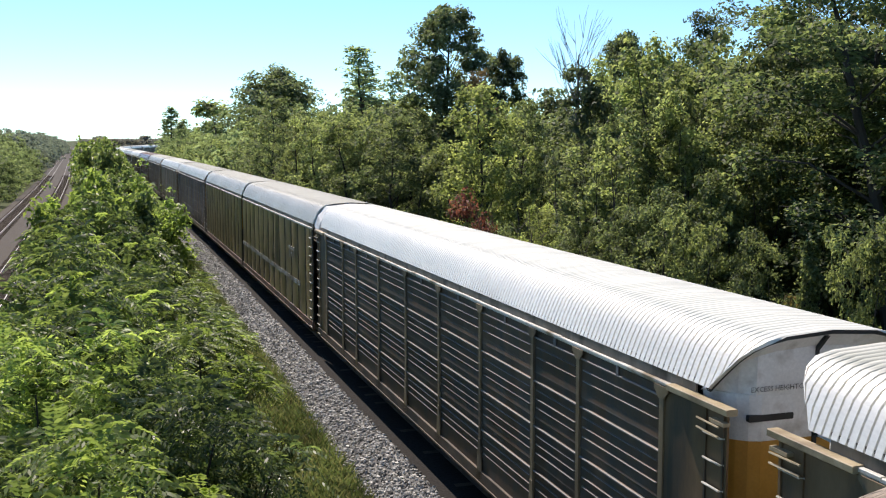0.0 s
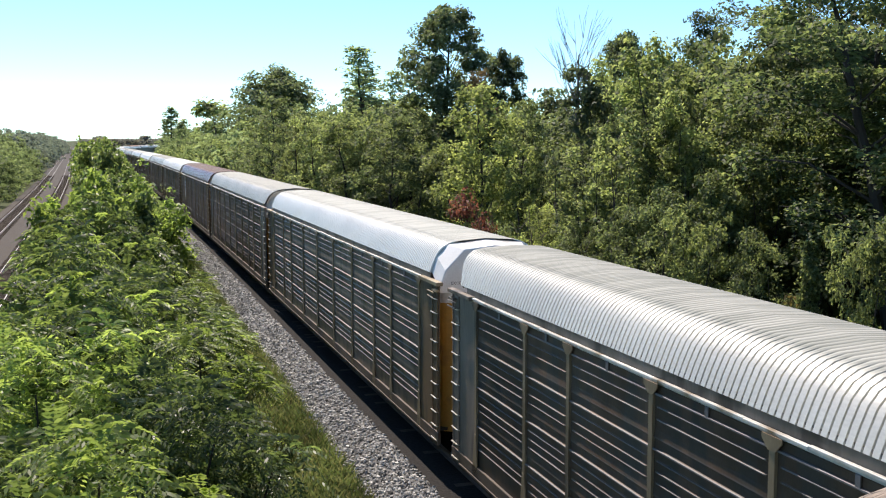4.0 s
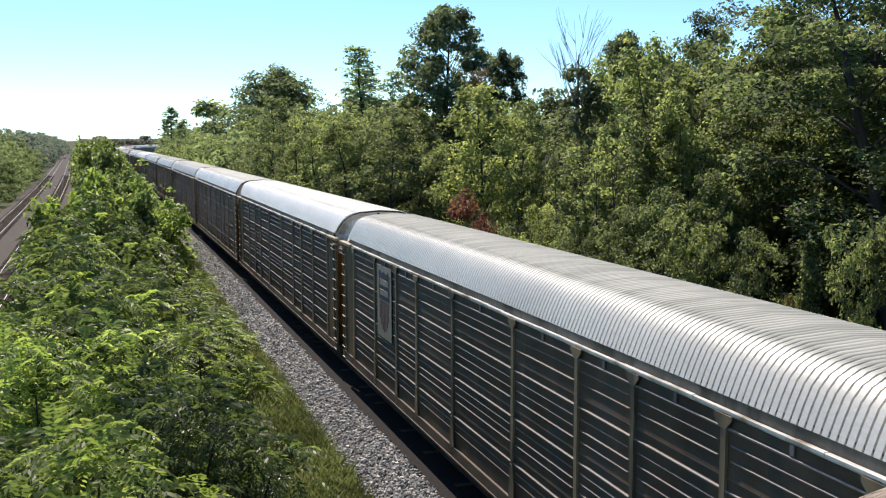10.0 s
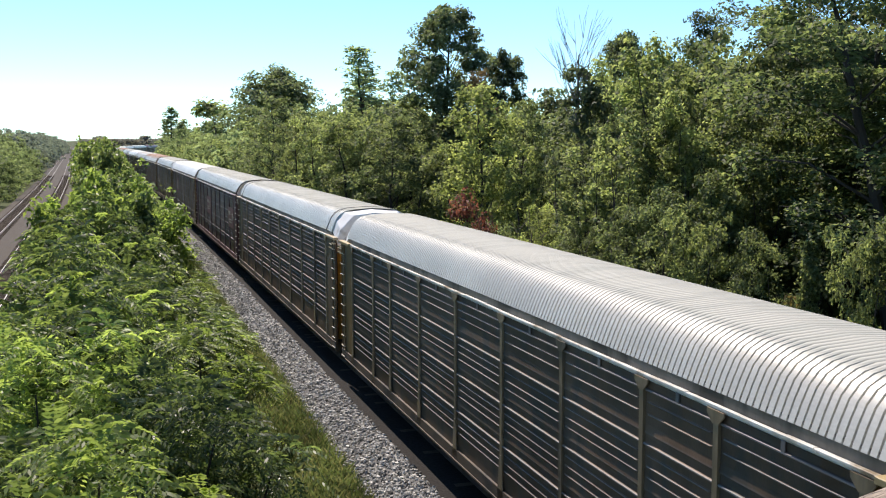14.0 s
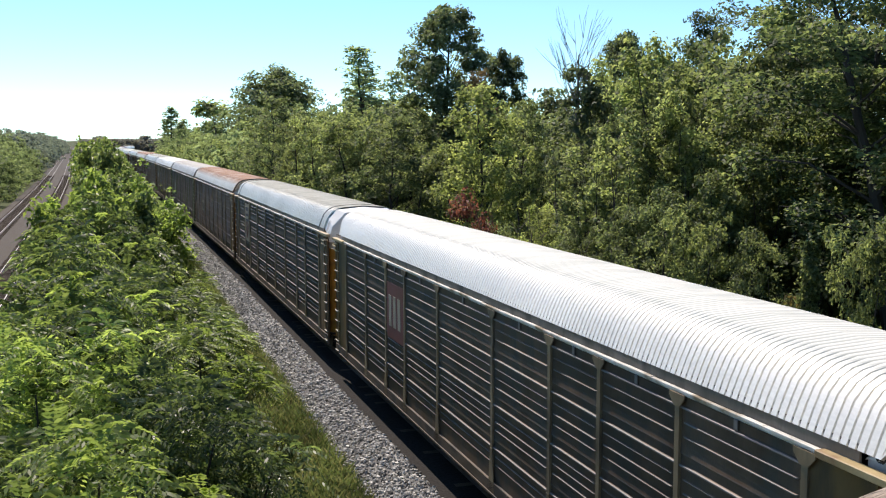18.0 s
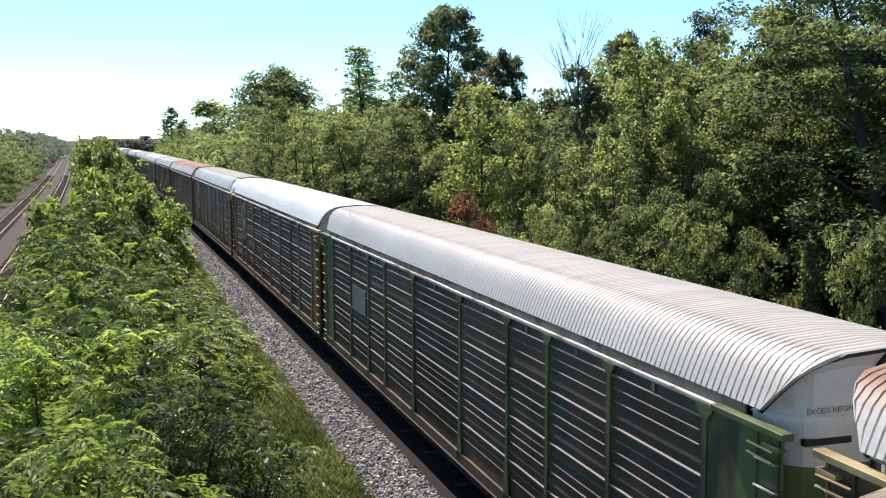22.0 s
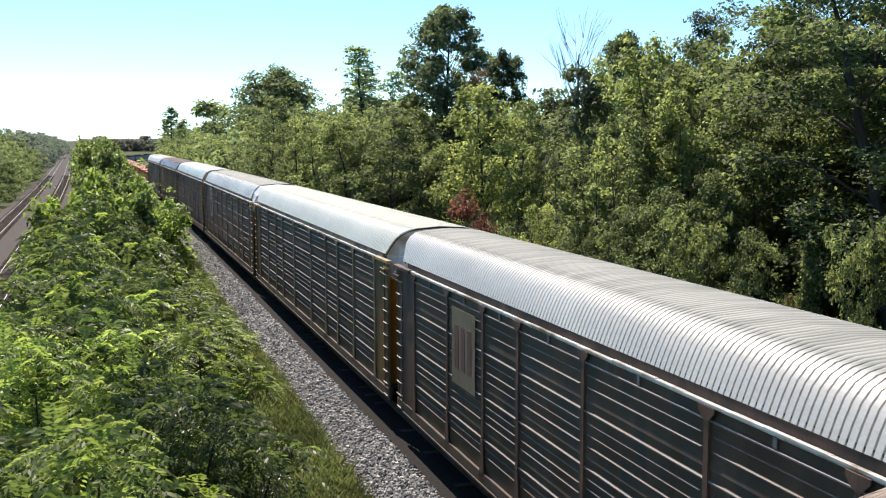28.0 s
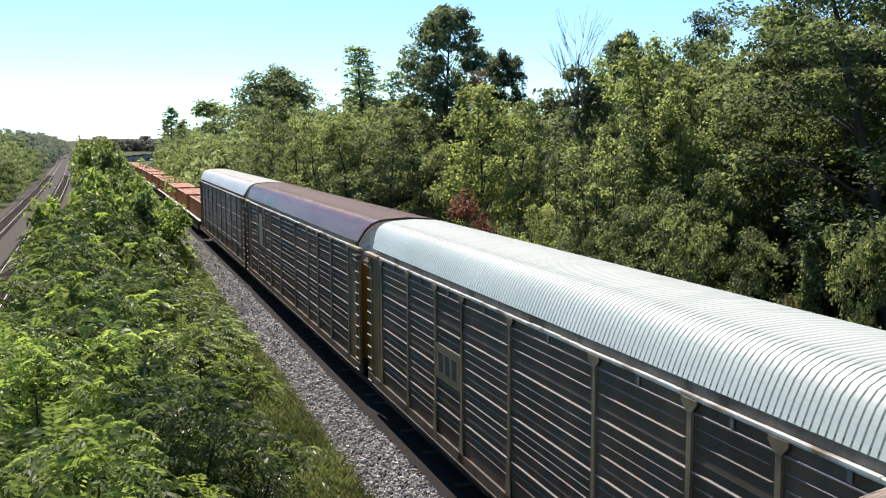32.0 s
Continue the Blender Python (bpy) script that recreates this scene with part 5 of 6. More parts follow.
    part("crown", quads_mesh("crown", np.concatenate(quads)), material, t)
    for g in geos:
        part("trunk", g.mesh("trunk"), bark or M_BARK, t)
    return t


def frond_bush(label, seed, h, radius, nf, material, leaflet=0.15, pairs=8, backlit_share=0.32):
    """Sumac-like bush: whorls of long feathered leaves arch outwards from the tips of its stems."""
    rs = np.random.RandomState(seed)
    t = new("sumac_bush")
    # young collects the brighter fronds near the tips that stand in for backlit ones
    tagged(t, label, "bush", "bushes between the tracks")
    qs, young = [], []
    heads = []
    nh = 7
    for i in range(nh):
        a, r = i * 2.4 + rs.uniform(-0.4, 0.4), radius * (0.0 if i == 0 else rs.uniform(0.45, 0.85))
        hr = radius * rs.uniform(0.36, 0.55)
        top = h * (1.0 if i == 0 else rs.uniform(0.6, 0.95))
        c = np.array([r * math.cos(a), r * math.sin(a), max(hr * 0.7, top - hr)])
        heads.append((c, hr))
        root = np.array([c[0] * 0.25, c[1] * 0.25, -0.3])
        part("stem", Geo().tube([root, (root + c) / 2 + rs.uniform(-0.1, 0.1, 3), c], [0.045, 0.035, 0.015], 5).mesh("stem"), M_BARK, t)
    whorl = 8
    for i in range(nf // whorl):
        c, hr = heads[i % nh]
        ax = rs.normal(size=3)
        ax[2] = abs(ax[2]) * 0.9 + 0.1
        ax /= np.linalg.norm(ax)
        tip = c + ax * hr * rs.uniform(0.7, 1.0) * np.array([1, 1, 1.1])
        if rs.rand() < 0.3:
            tip[2] *= rs.uniform(0.3, 0.85)
        ax = ax * 0.9 + np.array([0, 0, 0.45])
        ax /= np.linalg.norm(ax)
        u = np.cross(ax, [0.3, 1.0, 0.1])
        u /= np.linalg.norm(u)
        w0 = np.cross(ax, u)
        ph = rs.rand() * 6.28
        backlit = rs.rand() < backlit_share * min(1.0, max(0.1, (tip[2] / h - 0.3) * 2.0))
        for k in range(whorl):
            a = ph + k * 2.4
            lift = rs.uniform(0.15, 0.95)
            d = (u * math.cos(a) + w0 * math.sin(a)) * math.sqrt(1 - lift * lift * 0.8) + ax * lift
            d /= np.linalg.norm(d)
            L = rs.uniform(0.45, 0.85)
            side = np.cross(d, [0, 0, 1.0])
            side /= np.linalg.norm(side) + 1e-6
            up = np.cross(side, d)
            j = np.arange(pairs * 2 + 1)
            fr = (j // 2 + 1.6) / (pairs + 1.6)
            sg = np.where(j % 2, 1.0, -1.0)
            p0 = tip - ax * rs.uniform(0, 0.18)
            axis = p0 + d * L * fr[:, None] - np.array([0, 0, 1.0]) * (fr[:, None] ** 2) * L * 0.5
            tang = d - np.array([0, 0, 1.0]) * fr[:, None]
            tang /= np.linalg.norm(tang, axis=1, keepdims=True)
            ll = leaflet * (0.6 + 0.6 * np.sin(np.clip(fr, 0, 1) * math.pi * 0.85)) * rs.uniform(0.9, 1.1, len(j))
            dirv = side * sg[:, None] * 0.9 + tang * 0.42 - np.array([0, 0, 0.22]) + rs.normal(size=(len(j), 3)) * 0.07
            dirv[-1] = tang[-1]
            dirv /= np.linalg.norm(dirv, axis=1, keepdims=True)
            w = np.cross(up + rs.normal(size=(len(j), 3)) * 0.18, dirv)
            w /= np.linalg.norm(w, axis=1, keepdims=True)
            l = ll[:, None]
            (young if backlit else qs).append(np.stack([axis, axis + dirv * l * 0.42 - w * l * 0.17, axis + dirv * l, axis + dirv * l * 0.42 + w * l * 0.17], 1))
    part("foliage", quads_mesh("foliage", np.concatenate(qs)), material, t)
    if young:
        part("young_foliage", quads_mesh("young_foliage", np.concatenate(young)), M_FROND_BACKLIT if material in (M_FROND, M_FROND_LIT) else M_LEAF_LIGHT, t, "brighter yellow-green leaves standing in for backlight")
    return t


def place(proto, s, lat, height_scale=1.0, width_scale=None, line=None, rz=None, used={}, z=None):
    """Sets the pattern itself first and copies of it after that."""
    x, y, _ = (line or branch)(s, lat)
    z = float(ground_z(x, y)[0]) - 0.05 if z is None else z
    w = width_scale or height_scale
    m = pose(x, y, z, 0, 0, RNG.uniform(0, 360) if rz is None else rz)
    if proto.name not in used:
        used[proto.name] = True
        proto.matrix_basis = m
        ob = proto
    else:
        ob = copy_thing(proto, m)
    ob.scale = (w, w, height_scale)
    return ob


RNG = random.Random(21)
F_PX = 784 / math.tan(radians(46.77 / 2))
CP, SP = math.cos(radians(PITCH)), math.sin(radians(PITCH))


def sight(x, y, z):
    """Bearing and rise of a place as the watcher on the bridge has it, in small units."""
    dz = z - EYE.z
    d = y * CP - dz * SP
    return 784 + F_PX * x / d, 441 - F_PX * (y * SP + dz * CP) / d


def height_for(x, y, rise):
    """Height over the rails that a tree at x, y needs to reach that rise."""
    k = (441 - rise) / F_PX
    return EYE.z + y * (k * CP - SP) / (CP + k * SP)


# skyline of the woods on the far side of the train, and of the bushes between the tracks
SKY_X = [262, 285, 300, 320, 350, 390, 440, 470, 530, 560, 590, 640, 690, 720, 780, 850, 915, 935, 980, 1050, 1110, 1180, 1235, 1250, 1568, 2400]
SKY_Y = [240, 226, 222, 228, 226, 234, 230, 196, 178, 188, 186, 168, 172, 172, 180, 180, 180, 172, 155, 122, 70, 55, 70, 55, 20, 0]
BUSH_X = [-400, -20, 12, 20, 26, 45, 55, 95, 108, 124, 132, 142, 165, 200, 225, 238, 262, 275, 300, 318, 335, 350, 400, 470, 520, 550, 570]
BUSH_Y = [640, 560, 545, 480, 405, 375, 350, 346, 368, 335, 300, 262, 255, 264, 282, 312, 330, 350, 360, 388, 412, 470, 530, 590, 680, 770, 882]


def build_woods():
    big = spray_tree("broadleaf_tree", "tall broadleaf tree with a full dark green crown", 1, 17.5, 5.0, 4.5, 62, 8, M_LEAF_DARK, 0.30, 58, "round", 0.24, 1, 0.6, 0.80)
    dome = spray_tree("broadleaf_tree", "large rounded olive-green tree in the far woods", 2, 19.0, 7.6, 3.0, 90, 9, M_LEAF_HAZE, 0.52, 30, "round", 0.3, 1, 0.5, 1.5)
    light = spray_tree("young_tree", "bushy young tree with light yellow-green leaves", 3, 10.5, 3.0, 1.2, 44, 6, M_LEAF_LIGHT, 0.20, 34, "col", 0.10, 2, 0.7, 0.55)
    mid = spray_tree("broadleaf_tree", "green broadleaf tree at the wood's edge", 4, 12.0, 3.2, 2.6, 44, 6, M_LEAF, 0.21, 36, "round", 0.13, 1, 0.6, 0.60)
    mid2 = spray_tree("broadleaf_tree", "slender green tree with several thin stems", 5, 12.5, 3.0, 3.4, 42, 6, M_LEAF_LIGHT, 0.20, 34, "round", 0.085, 3, 0.8, 0.55)
    dark = tree_kind("broadleaf_tree", "tree inside the wood, its shade put into dark leaves", 6, 11.0, 3.4, 1.2, 80, 0.95, 42, 0.36, M_LEAF_DARK, "col", 0.14, 12, 0.6)
    back = tree_kind("broadleaf_tree", "green tree deep in the wood", 16, 12.0, 3.6, 2.2, 80, 1.0, 42, 0.36, M_LEAF, "col", 0.14, 12, 0.6)
    sparse = spray_tree("sparse_tree", "thin-crowned tree with feathery pale leaves", 7, 15.5, 2.7, 5.5, 40, 4, M_LEAF_HAZE, 0.26, 17, "cone", 0.13, 1, 0.6, 0.48)
    conic = spray_tree("slender_tree", "slender pointed tree with feathery grey-green leaves", 8, 14.0, 2.6, 1.0, 46, 4, M_LEAF_HAZE, 0.38, 10, "cone", 0.14, 1, 0.1, 0.5)
    shrub = tree_kind("shrub", "dense green shrub at the wood's edge", 9, 5.0, 2.3, 0.3, 80, 0.52, 210, 0.13, M_LEAF, "col", 0.05, 12, 0.6, category="shrub", stems=3)
    shrub2 = tree_kind("shrub", "dark leafy undergrowth shrub", 10, 4.5, 2.4, 0.2, 50, 0.7, 120, 0.17, M_LEAF, "col", 0.05, 12, 0.6, category="shrub", stems=3)
    far = tree_kind("broadleaf_tree", "green tree in the distant woods", 12, 12.0, 4.0, 1.0, 60, 1.25, 18, 0.68, M_LEAF, "round", 0.2, 5, 0.7)
    far2 = tree_kind("broadleaf_tree", "light green tree in the distant woods", 13, 12.0, 4.2, 0.8, 60, 1.25, 18, 0.68, M_LEAF_LIGHT, "col", 0.2, 5, 0.7)
    H = {big: 17.5, dome: 19.0, light: 10.5, mid: 12.0, mid2: 12.5, dark: 11.0, back: 12.0, sparse: 15.5, conic: 14.0, shrub: 5.0, shrub2: 4.5, far: 12.0, far2: 12.0}

    def put(p, s, lat, top, w=1.0, rz=None):
        """top: height of the tree's tip over the rails."""
        x, y, _ = branch(s, lat)
        k = (top - float(ground_z(x, y)[0])) / H[p]
        return place(p, s, lat, k, w, rz=rz)

    sapling = spray_tree("sapling", "cluster of slender bare-stemmed saplings with light leaves on top", 18, 11.0, 1.9, 4.2, 30, 4, M_LEAF_LIGHT, 0.19, 24, "col", 0.055, 5, 0.9, 0.42)
    bright = spray_tree("young_tree", "full young tree with bright yellow-green leaves", 23, 10.5, 3.1, 1.5, 50, 6, M_LEAF_BRIGHT, 0.20, 36, "round", 0.12, 1, 0.75, 0.58)
    H[bright] = 10.5
    H[sapling] = 11.0
    # trees that stand out one by one
    tall = spray_tree("broadleaf_tree", "tall spreading tree with a dark forked trunk", 19, 18.0, 5.6, 5.5, 52, 9, M_LEAF_MIX, 0.175, 84, "round", 0.22, 2, 0.55, 0.68)
    H[tall] = 18.0
    put(dome, 188, 21.2, 20.2, 1.38)
    put(sparse, 100, 15.0, 17.2, 2.0)
    put(sparse, 106, 17.0, 15.5, 2.0)
    put(sparse, 97, 17.5, 14.8, 1.4)
    put(conic, 268, 10.5, 16.2, 2.3)
    put(conic, 285, 11.0, 13.5, 2.0)
    put(conic, 262, 12.5, 13.0, 1.9)
    put(conic, 250, 11.5, 12.0, 1.8)
    put(far2, 226, 14.5, 16.2, 1.9)
    put(shrub, 22.0, 8.3, 6.6, 1.0)
    put(shrub, 20.5, 8.8, 5.4, 1.1)
    brown = tree_kind("young_tree", "thin young tree with browning leaves near its top", 24, 13.0, 1.2, 8.5, 22, 0.5, 170, 0.2, M_LEAF_BROWN, "round", 0.08, 14, 0.8, heads=False)
    little = spray_tree("young_tree", "small dense conical tree with dull green leaves", 26, 6.5, 1.25, 0.6, 34, 5, M_LEAF, 0.15, 26, "cone", 0.06, 1, 0.5, 0.36)
    H[brown], H[little] = 13.0, 6.5
    put(big, 78.9, 15.9, 18.4, 0.95, 30)
    put(big, 79.3, 21.3, 15.2, 0.55)
    put(tall, 29.2, 15.9, 16.0, 1.2, 15)
    put(tall, 36.6, 18.2, 16.4, 1.05, 120)
    put(mid2, 40.9, 13.3, 12.9, 0.98)
    put(mid2, 43.1, 12.9, 12.0, 0.85)
    put(mid, 37.4, 14.3, 11.7, 0.92)
    put(mid, 44.8, 17.4, 12.9, 1.0)
    put(mid, 40.2, 18.8, 12.9, 1.05)
    put(tall, 47.6, 21.8, 14.6, 0.75)
    put(dark, 51.7, 15.7, 11.9, 0.8)
    put(big, 56.7, 19.6, 14.3, 0.5)
    put(mid2, 37.0, 12.4, 10.3, 0.75)
    put(mid, 38.3, 11.5, 10.1, 0.62)
    put(mid, 35.3, 14.4, 9.4, 0.7)
    put(sapling, 38.7, 10.2, 9.3, 0.9)
    put(sapling, 39.4, 11.4, 9.6, 0.9)
    put(sapling, 37.4, 11.0, 8.3, 0.8)
    put(sapling, 41.8, 10.3, 8.2, 0.9)
    put(sapling, 36.2, 11.7, 8.5, 0.8)
    put(sapling, 34.6, 13.2, 9.1, 0.9)
    put(sapling, 45.9, 10.9, 8.4, 0.8)
    put(sapling, 33.2, 14.4, 9.4, 0.8)
    put(mid, 41.7, 10.9, 7.3, 0.55)
    put(light, 39.4, 11.4, 6.4, 0.55)
    put(light, 36.2, 11.5, 6.2, 0.45)
    put(mid, 44.8, 11.0, 6.0, 0.5)
    put(bright, 59.2, 11.9, 11.4, 1.05)
    put(bright, 51.7, 12.2, 4.9, 0.5)
    put(light, 55.6, 13.2, 6.9, 0.55)
    put(mid, 62.3, 15.4, 10.7, 0.8)
    put(light, 62.7, 10.8, 8.3, 0.75)
    put(mid, 66.7, 8.2, 9.7, 0.95)
    put(light, 72.2, 7.3, 10.4, 1.0)
    put(light, 79.8, 6.7, 10.3, 1.0)
    put(mid, 74.0, 11.7, 10.5, 1.0)
    put(light, 88.3, 6.2, 10.8, 1.1)
    put(mid, 99.0, 5.8, 12.1, 1.2)
    put(dark, 65.1, 9.9, 7.7, 0.75)
    put(dark, 70.4, 9.7, 7.8, 0.75)
    put(dark, 74.8, 9.2, 6.8, 0.8)
    put(little, 33.2, 11.2, 6.6, 1.0)
    put(little, 29.0, 11.1, 5.3, 0.7)
    put(brown, 70.6, 15.8, 13.1, 1.0)
    put(mid, 33.9, 8.9, 6.6, 0.5)
    put(light, 30.9, 8.3, 6.1, 0.42)
    put(mid, 36.9, 9.3, 5.8, 0.45)
    put(mid, 29.5, 9.6, 5.6, 0.4)
    put(bright, 47.9, 11.1, 4.9, 0.5)
    put(bright, 44.9, 10.7, 4.5, 0.42)
    put(mid, 39.9, 9.9, 4.9, 0.4)
    put(mid, 34.2, 11.2, 7.2, 0.5)
    put(light, 21.9, 7.1, 6.5, 0.3)
    # the belt of woods behind
    rs = random.Random(8)
    s = 24.0
    while s < 150:
        step = 3.0 + s * 0.02
        for row, lat0 in enumerate((8.0, 12.0, 17.0, 23.5)):
            lat = lat0 + rs.uniform(-1.2, 1.6) + (0.012 * s if row else 0)
            ss = s + rs.uniform(-1, 1) * step * 0.5
            x, y, _ = branch(ss, lat)
            u, _v = sight(x, y, 5)
            rise = np.interp(u, SKY_X, SKY_Y) + rs.uniform(0, 60) * (1 if row else 0.4)
            top = height_for(x, y, rise)
            if row == 0:
                top = min(top, rs.uniform(5.0, 9.0) if s < 60 else rs.uniform(7, 11))
            elif row == 1:
                top = min(top, rs.uniform(9, 12.5))
            else:
                top = min(top, 14.5)
            if u < 290 or top < 2.0 or (row < 2 and (u > 1000 or (u > 560 and s < 72))):
                continue
            if s < 80:
                # inner rows get mostly dark leaves, standing in for the wood's shade
                p = rs.choice([light, mid, mid2, dark] if row < 2 else [dark, dark, back])
            else:
                p = rs.choice([light, mid, mid2] if row < 1 else [far, far2, back])
            put(p, ss, lat, top, rs.uniform(0.85, 1.15))
        s += step
    # farther woods are joined: rows of crowns that nobody could count
    def wood(name, label, line, s0, s1, grow, rows, tops, material, leaf, seed, skyline=False):
        rn = np.random.RandomState(seed)
        cl, g = [], Geo()
        s = s0
        while s < s1:
            step = 3.2 + s * grow
            for lat0, (lo, hi) in zip(rows, tops):
                lat = lat0 + rn.uniform(-1.6, 1.6)
                ss = s + rn.uniform(-0.5, 0.5) * step
                if line is branch and ss > 285 and lat < 14 + (ss - 285) * 0.35:
                    lat += 7
                x, y, _ = line(ss, lat)
                gz = float(ground_z(x, y)[0])
                top = rn.uniform(lo, hi)
                if skyline:
                    u, _v = sight(x, y, 5)
                    top = min(top, height_for(x, y, np.interp(u, SKY_X, SKY_Y) + rn.uniform(0, 25)))
                r = step * 0.55 * rn.uniform(0.75, 1.25)
                if line is branch and sight(x, y, 5)[0] - r * F_PX / y < 266:
                    continue
                g.tube([(x, y, gz - 0.3), (x, y, max(gz + 0.5, top - 1.5))], [0.16, 0.06], 5)
                top = gz + (top - gz) * 1.06
                for i in range(6):
                    t = (i + rn.rand()) / 6
                    a = rn.rand() * 6.283
                    w = 0.70 * r * math.sqrt(max(0.02, 1 - (1.7 * t - 0.7) ** 2))
                    lr = r * rn.uniform(0.38, 0.66)
                    c = np.array([x + w * math.cos(a), y + w * math.sin(a), gz + 0.5 + (top - gz - lr * 0.6 - 0.5) * t])
                    for m in range(7):
                        d = rn.normal(size=3)
                        d[2] = abs(d[2]) - 0.3
                        d /= np.linalg.norm(d)
                        cl.append((c + d * lr * 0.85, lr * rn.uniform(0.26, 0.42)))
            s += step
        q = crown_quads(rn, cl, 19.0 * (0.62 / leaf) ** 2, leaf, flat=0.55, updir=0.7)
        w = new(name)
        tagged(w, label, "woods", kind="stuff")
        part("crown_mass", quads_mesh("crown_mass", q), material, w)
        part("trunk_mass", g.mesh("trunk_mass"), M_BARK, w)
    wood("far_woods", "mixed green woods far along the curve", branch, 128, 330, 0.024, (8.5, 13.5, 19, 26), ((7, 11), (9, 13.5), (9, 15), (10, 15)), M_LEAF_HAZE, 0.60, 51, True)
    wood("far_woods", "dark green woods far along the line", branch, 130, 320, 0.035, (7.8, 11, 17, 23), ((4, 8), (7, 12), (9, 14), (10, 15)), M_LEAF_OLIVE, 0.55, 52, True)
    wood("far_woods", "olive and light green young woods far along the line", branch, 134, 300, 0.06, (7.5, 12), ((5, 9), (8, 12)), M_LEAF, 0.50, 55, True)
    wood("back_woods", "trees deep inside the wood, their shade put into dark leaves", branch, 14, 150, 0.03, (27, 33, 40), ((7, 11), (9, 13), (9, 13)), M_LEAF_DARK, 0.55, 57, True)
    # undergrowth along the edge
    s = 17.0
    while s < 110:
        for lat in (6.6, 9.0, 13.0, 18.0):
            if lat > 8 and s < 60 and rs.random() < 0.35:
                continue
            p = rs.choice([shrub, shrub2, shrub2])
            ss = s + rs.uniform(-0.8, 0.8)
            put(p, ss, lat + rs.uniform(-0.4, 0.7), rs.uniform(0.8, 2.0) if ss < 30 else rs.uniform(1.6, 3.6) if lat < 7 else rs.uniform(2.4, 4.2), rs.uniform(0.8, 1.1))
        s += 2.8 + s * 0.02
    # thickets of grey-brown leafless stems under the trees
    rsn = np.random.RandomState(77)
    thicket = new("thicket")
    tagged(thicket, "thicket of thin leafless grey-brown stems under the trees", "thicket", "trees and bushes along the railway")
    for i in range(16):
        a, r = rsn.rand() * 6.283, rsn.uniform(0.1, 0.9)
        p0 = np.array([r * math.cos(a), r * math.sin(a), -0.3])
        d = np.array([math.cos(a) * 0.25, math.sin(a) * 0.25, 1.0]) + rsn.uniform(-0.15, 0.15, 3)
        L = rsn.uniform(2.6, 5.0)
        g = Geo()
        p1, p2 = p0 + d * L * 0.5 + rsn.uniform(-0.15, 0.15, 3), p0 + d * L + rsn.uniform(-0.35, 0.35, 3)
        g.tube([p0, p1, p2], [0.028, 0.019, 0.006], 5)
        for k in range(7):
            e = rsn.uniform(0.35, 0.95)
            q = p0 + (p2 - p0) * e
            w = np.array([rsn.normal() * 0.5, rsn.normal() * 0.5, rsn.uniform(0.3, 0.9)]) * rsn.uniform(0.4, 0.9)
            g.tube([q, q + w * 0.6, q + w + rsn.uniform(-0.1, 0.1, 3)], [0.010, 0.007, 0.004], 4)
        part("stem", g.mesh("stem"), M_BARK_BRUSH, thicket)
    H[thicket] = 5.0
    for ss, ll, tt, w in ((41.5, 9.2, 5.6, 1.2), (39.0, 9.0, 5.0, 1.2), (36.8, 9.2, 5.8, 1.1), (34.6, 9.4, 5.2, 1.2), (32.4, 9.8, 5.0, 1.2), (44.5, 9.4, 6.2, 1.2),
                          (47.5, 9.8, 6.4, 1.3), (51.0, 10.2, 6.6, 1.4), (55.0, 9.6, 5.4, 1.3), (30.2, 10.4, 4.8, 1.2), (28.0, 10.8, 4.4, 1.2), (45.8, 12.6, 8.2, 1.3), (49.2, 13.4, 8.6, 1.3), (63.5, 9.4, 5.8, 1.4)):
        put(thicket, ss, ll, tt, w)
    # bare grey tree, a red shrub, a yellow one
    rsn = np.random.RandomState(31)
    bare = new("bare_tree")
    tagged(bare, "dead grey tree with bare upright twigs above thin dark leaves", "tree", "trees and bushes along the railway")
    g = Geo()
    g.tube([(0, 0, -0.4), (0.1, 0, 4), (0.0, 0.1, 8), (0.1, 0.1, 11.5)], [0.16, 0.13, 0.09, 0.03], 7)
    part("trunk", g.mesh("trunk"), M_BARK_PALE, bare)
    g = Geo()
    for i in range(34):
        z = rsn.uniform(8.0, 11.4)
        a = rsn.rand() * 6.283
        L = rsn.uniform(1.3, 2.6)
        d = np.array([math.cos(a), math.sin(a), 1.0 / rsn.uniform(0.45, 0.8)]) * 0.66
        p0 = np.array([0.05, 0.05, z])
        p1 = p0 + d * L * 0.5 + rsn.uniform(-0.1, 0.1, 3)
        p2 = p1 + d * L * 0.5 * np.array([0.7, 0.7, 1.1])
        g.tube([p0, p1, p2], [0.017, 0.010, 0.005], 4)
        for k in range(2):
            q = p1 + rsn.uniform(-0.3, 0.3, 3) + d * L * 0.3
            g.tube([p1, q, q + d * 0.5 + rsn.uniform(-0.2, 0.2, 3)], [0.010, 0.007, 0.005], 4)
    part("branchwork", g.mesh("branchwork"), M_BARK_PALE, bare)
    cl = make_clumps(rsn, 6.0, 11.2, 1.4, 30, 0.45, "col")
    part("foliage", quads_mesh("foliage", crown_quads(rsn, cl, 240, 0.22)), M_LEAF_DARK, bare)
    place(bare, 53, 14.7, 1.2, 1.15)
    red = tree_kind("red_shrub", "shrub with dull red autumn leaves", 14, 4.2, 1.2, 0.4, 26, 0.5, 300, 0.17, M_LEAF_RED, "col", 0.04, 10, 0.7, category="shrub", stems=3)
    H[red] = 4.2
    put(red, 49.5, 7.3, 5.6, 1.0)
    put(red, 47.6, 7.6, 4.6, 0.8)
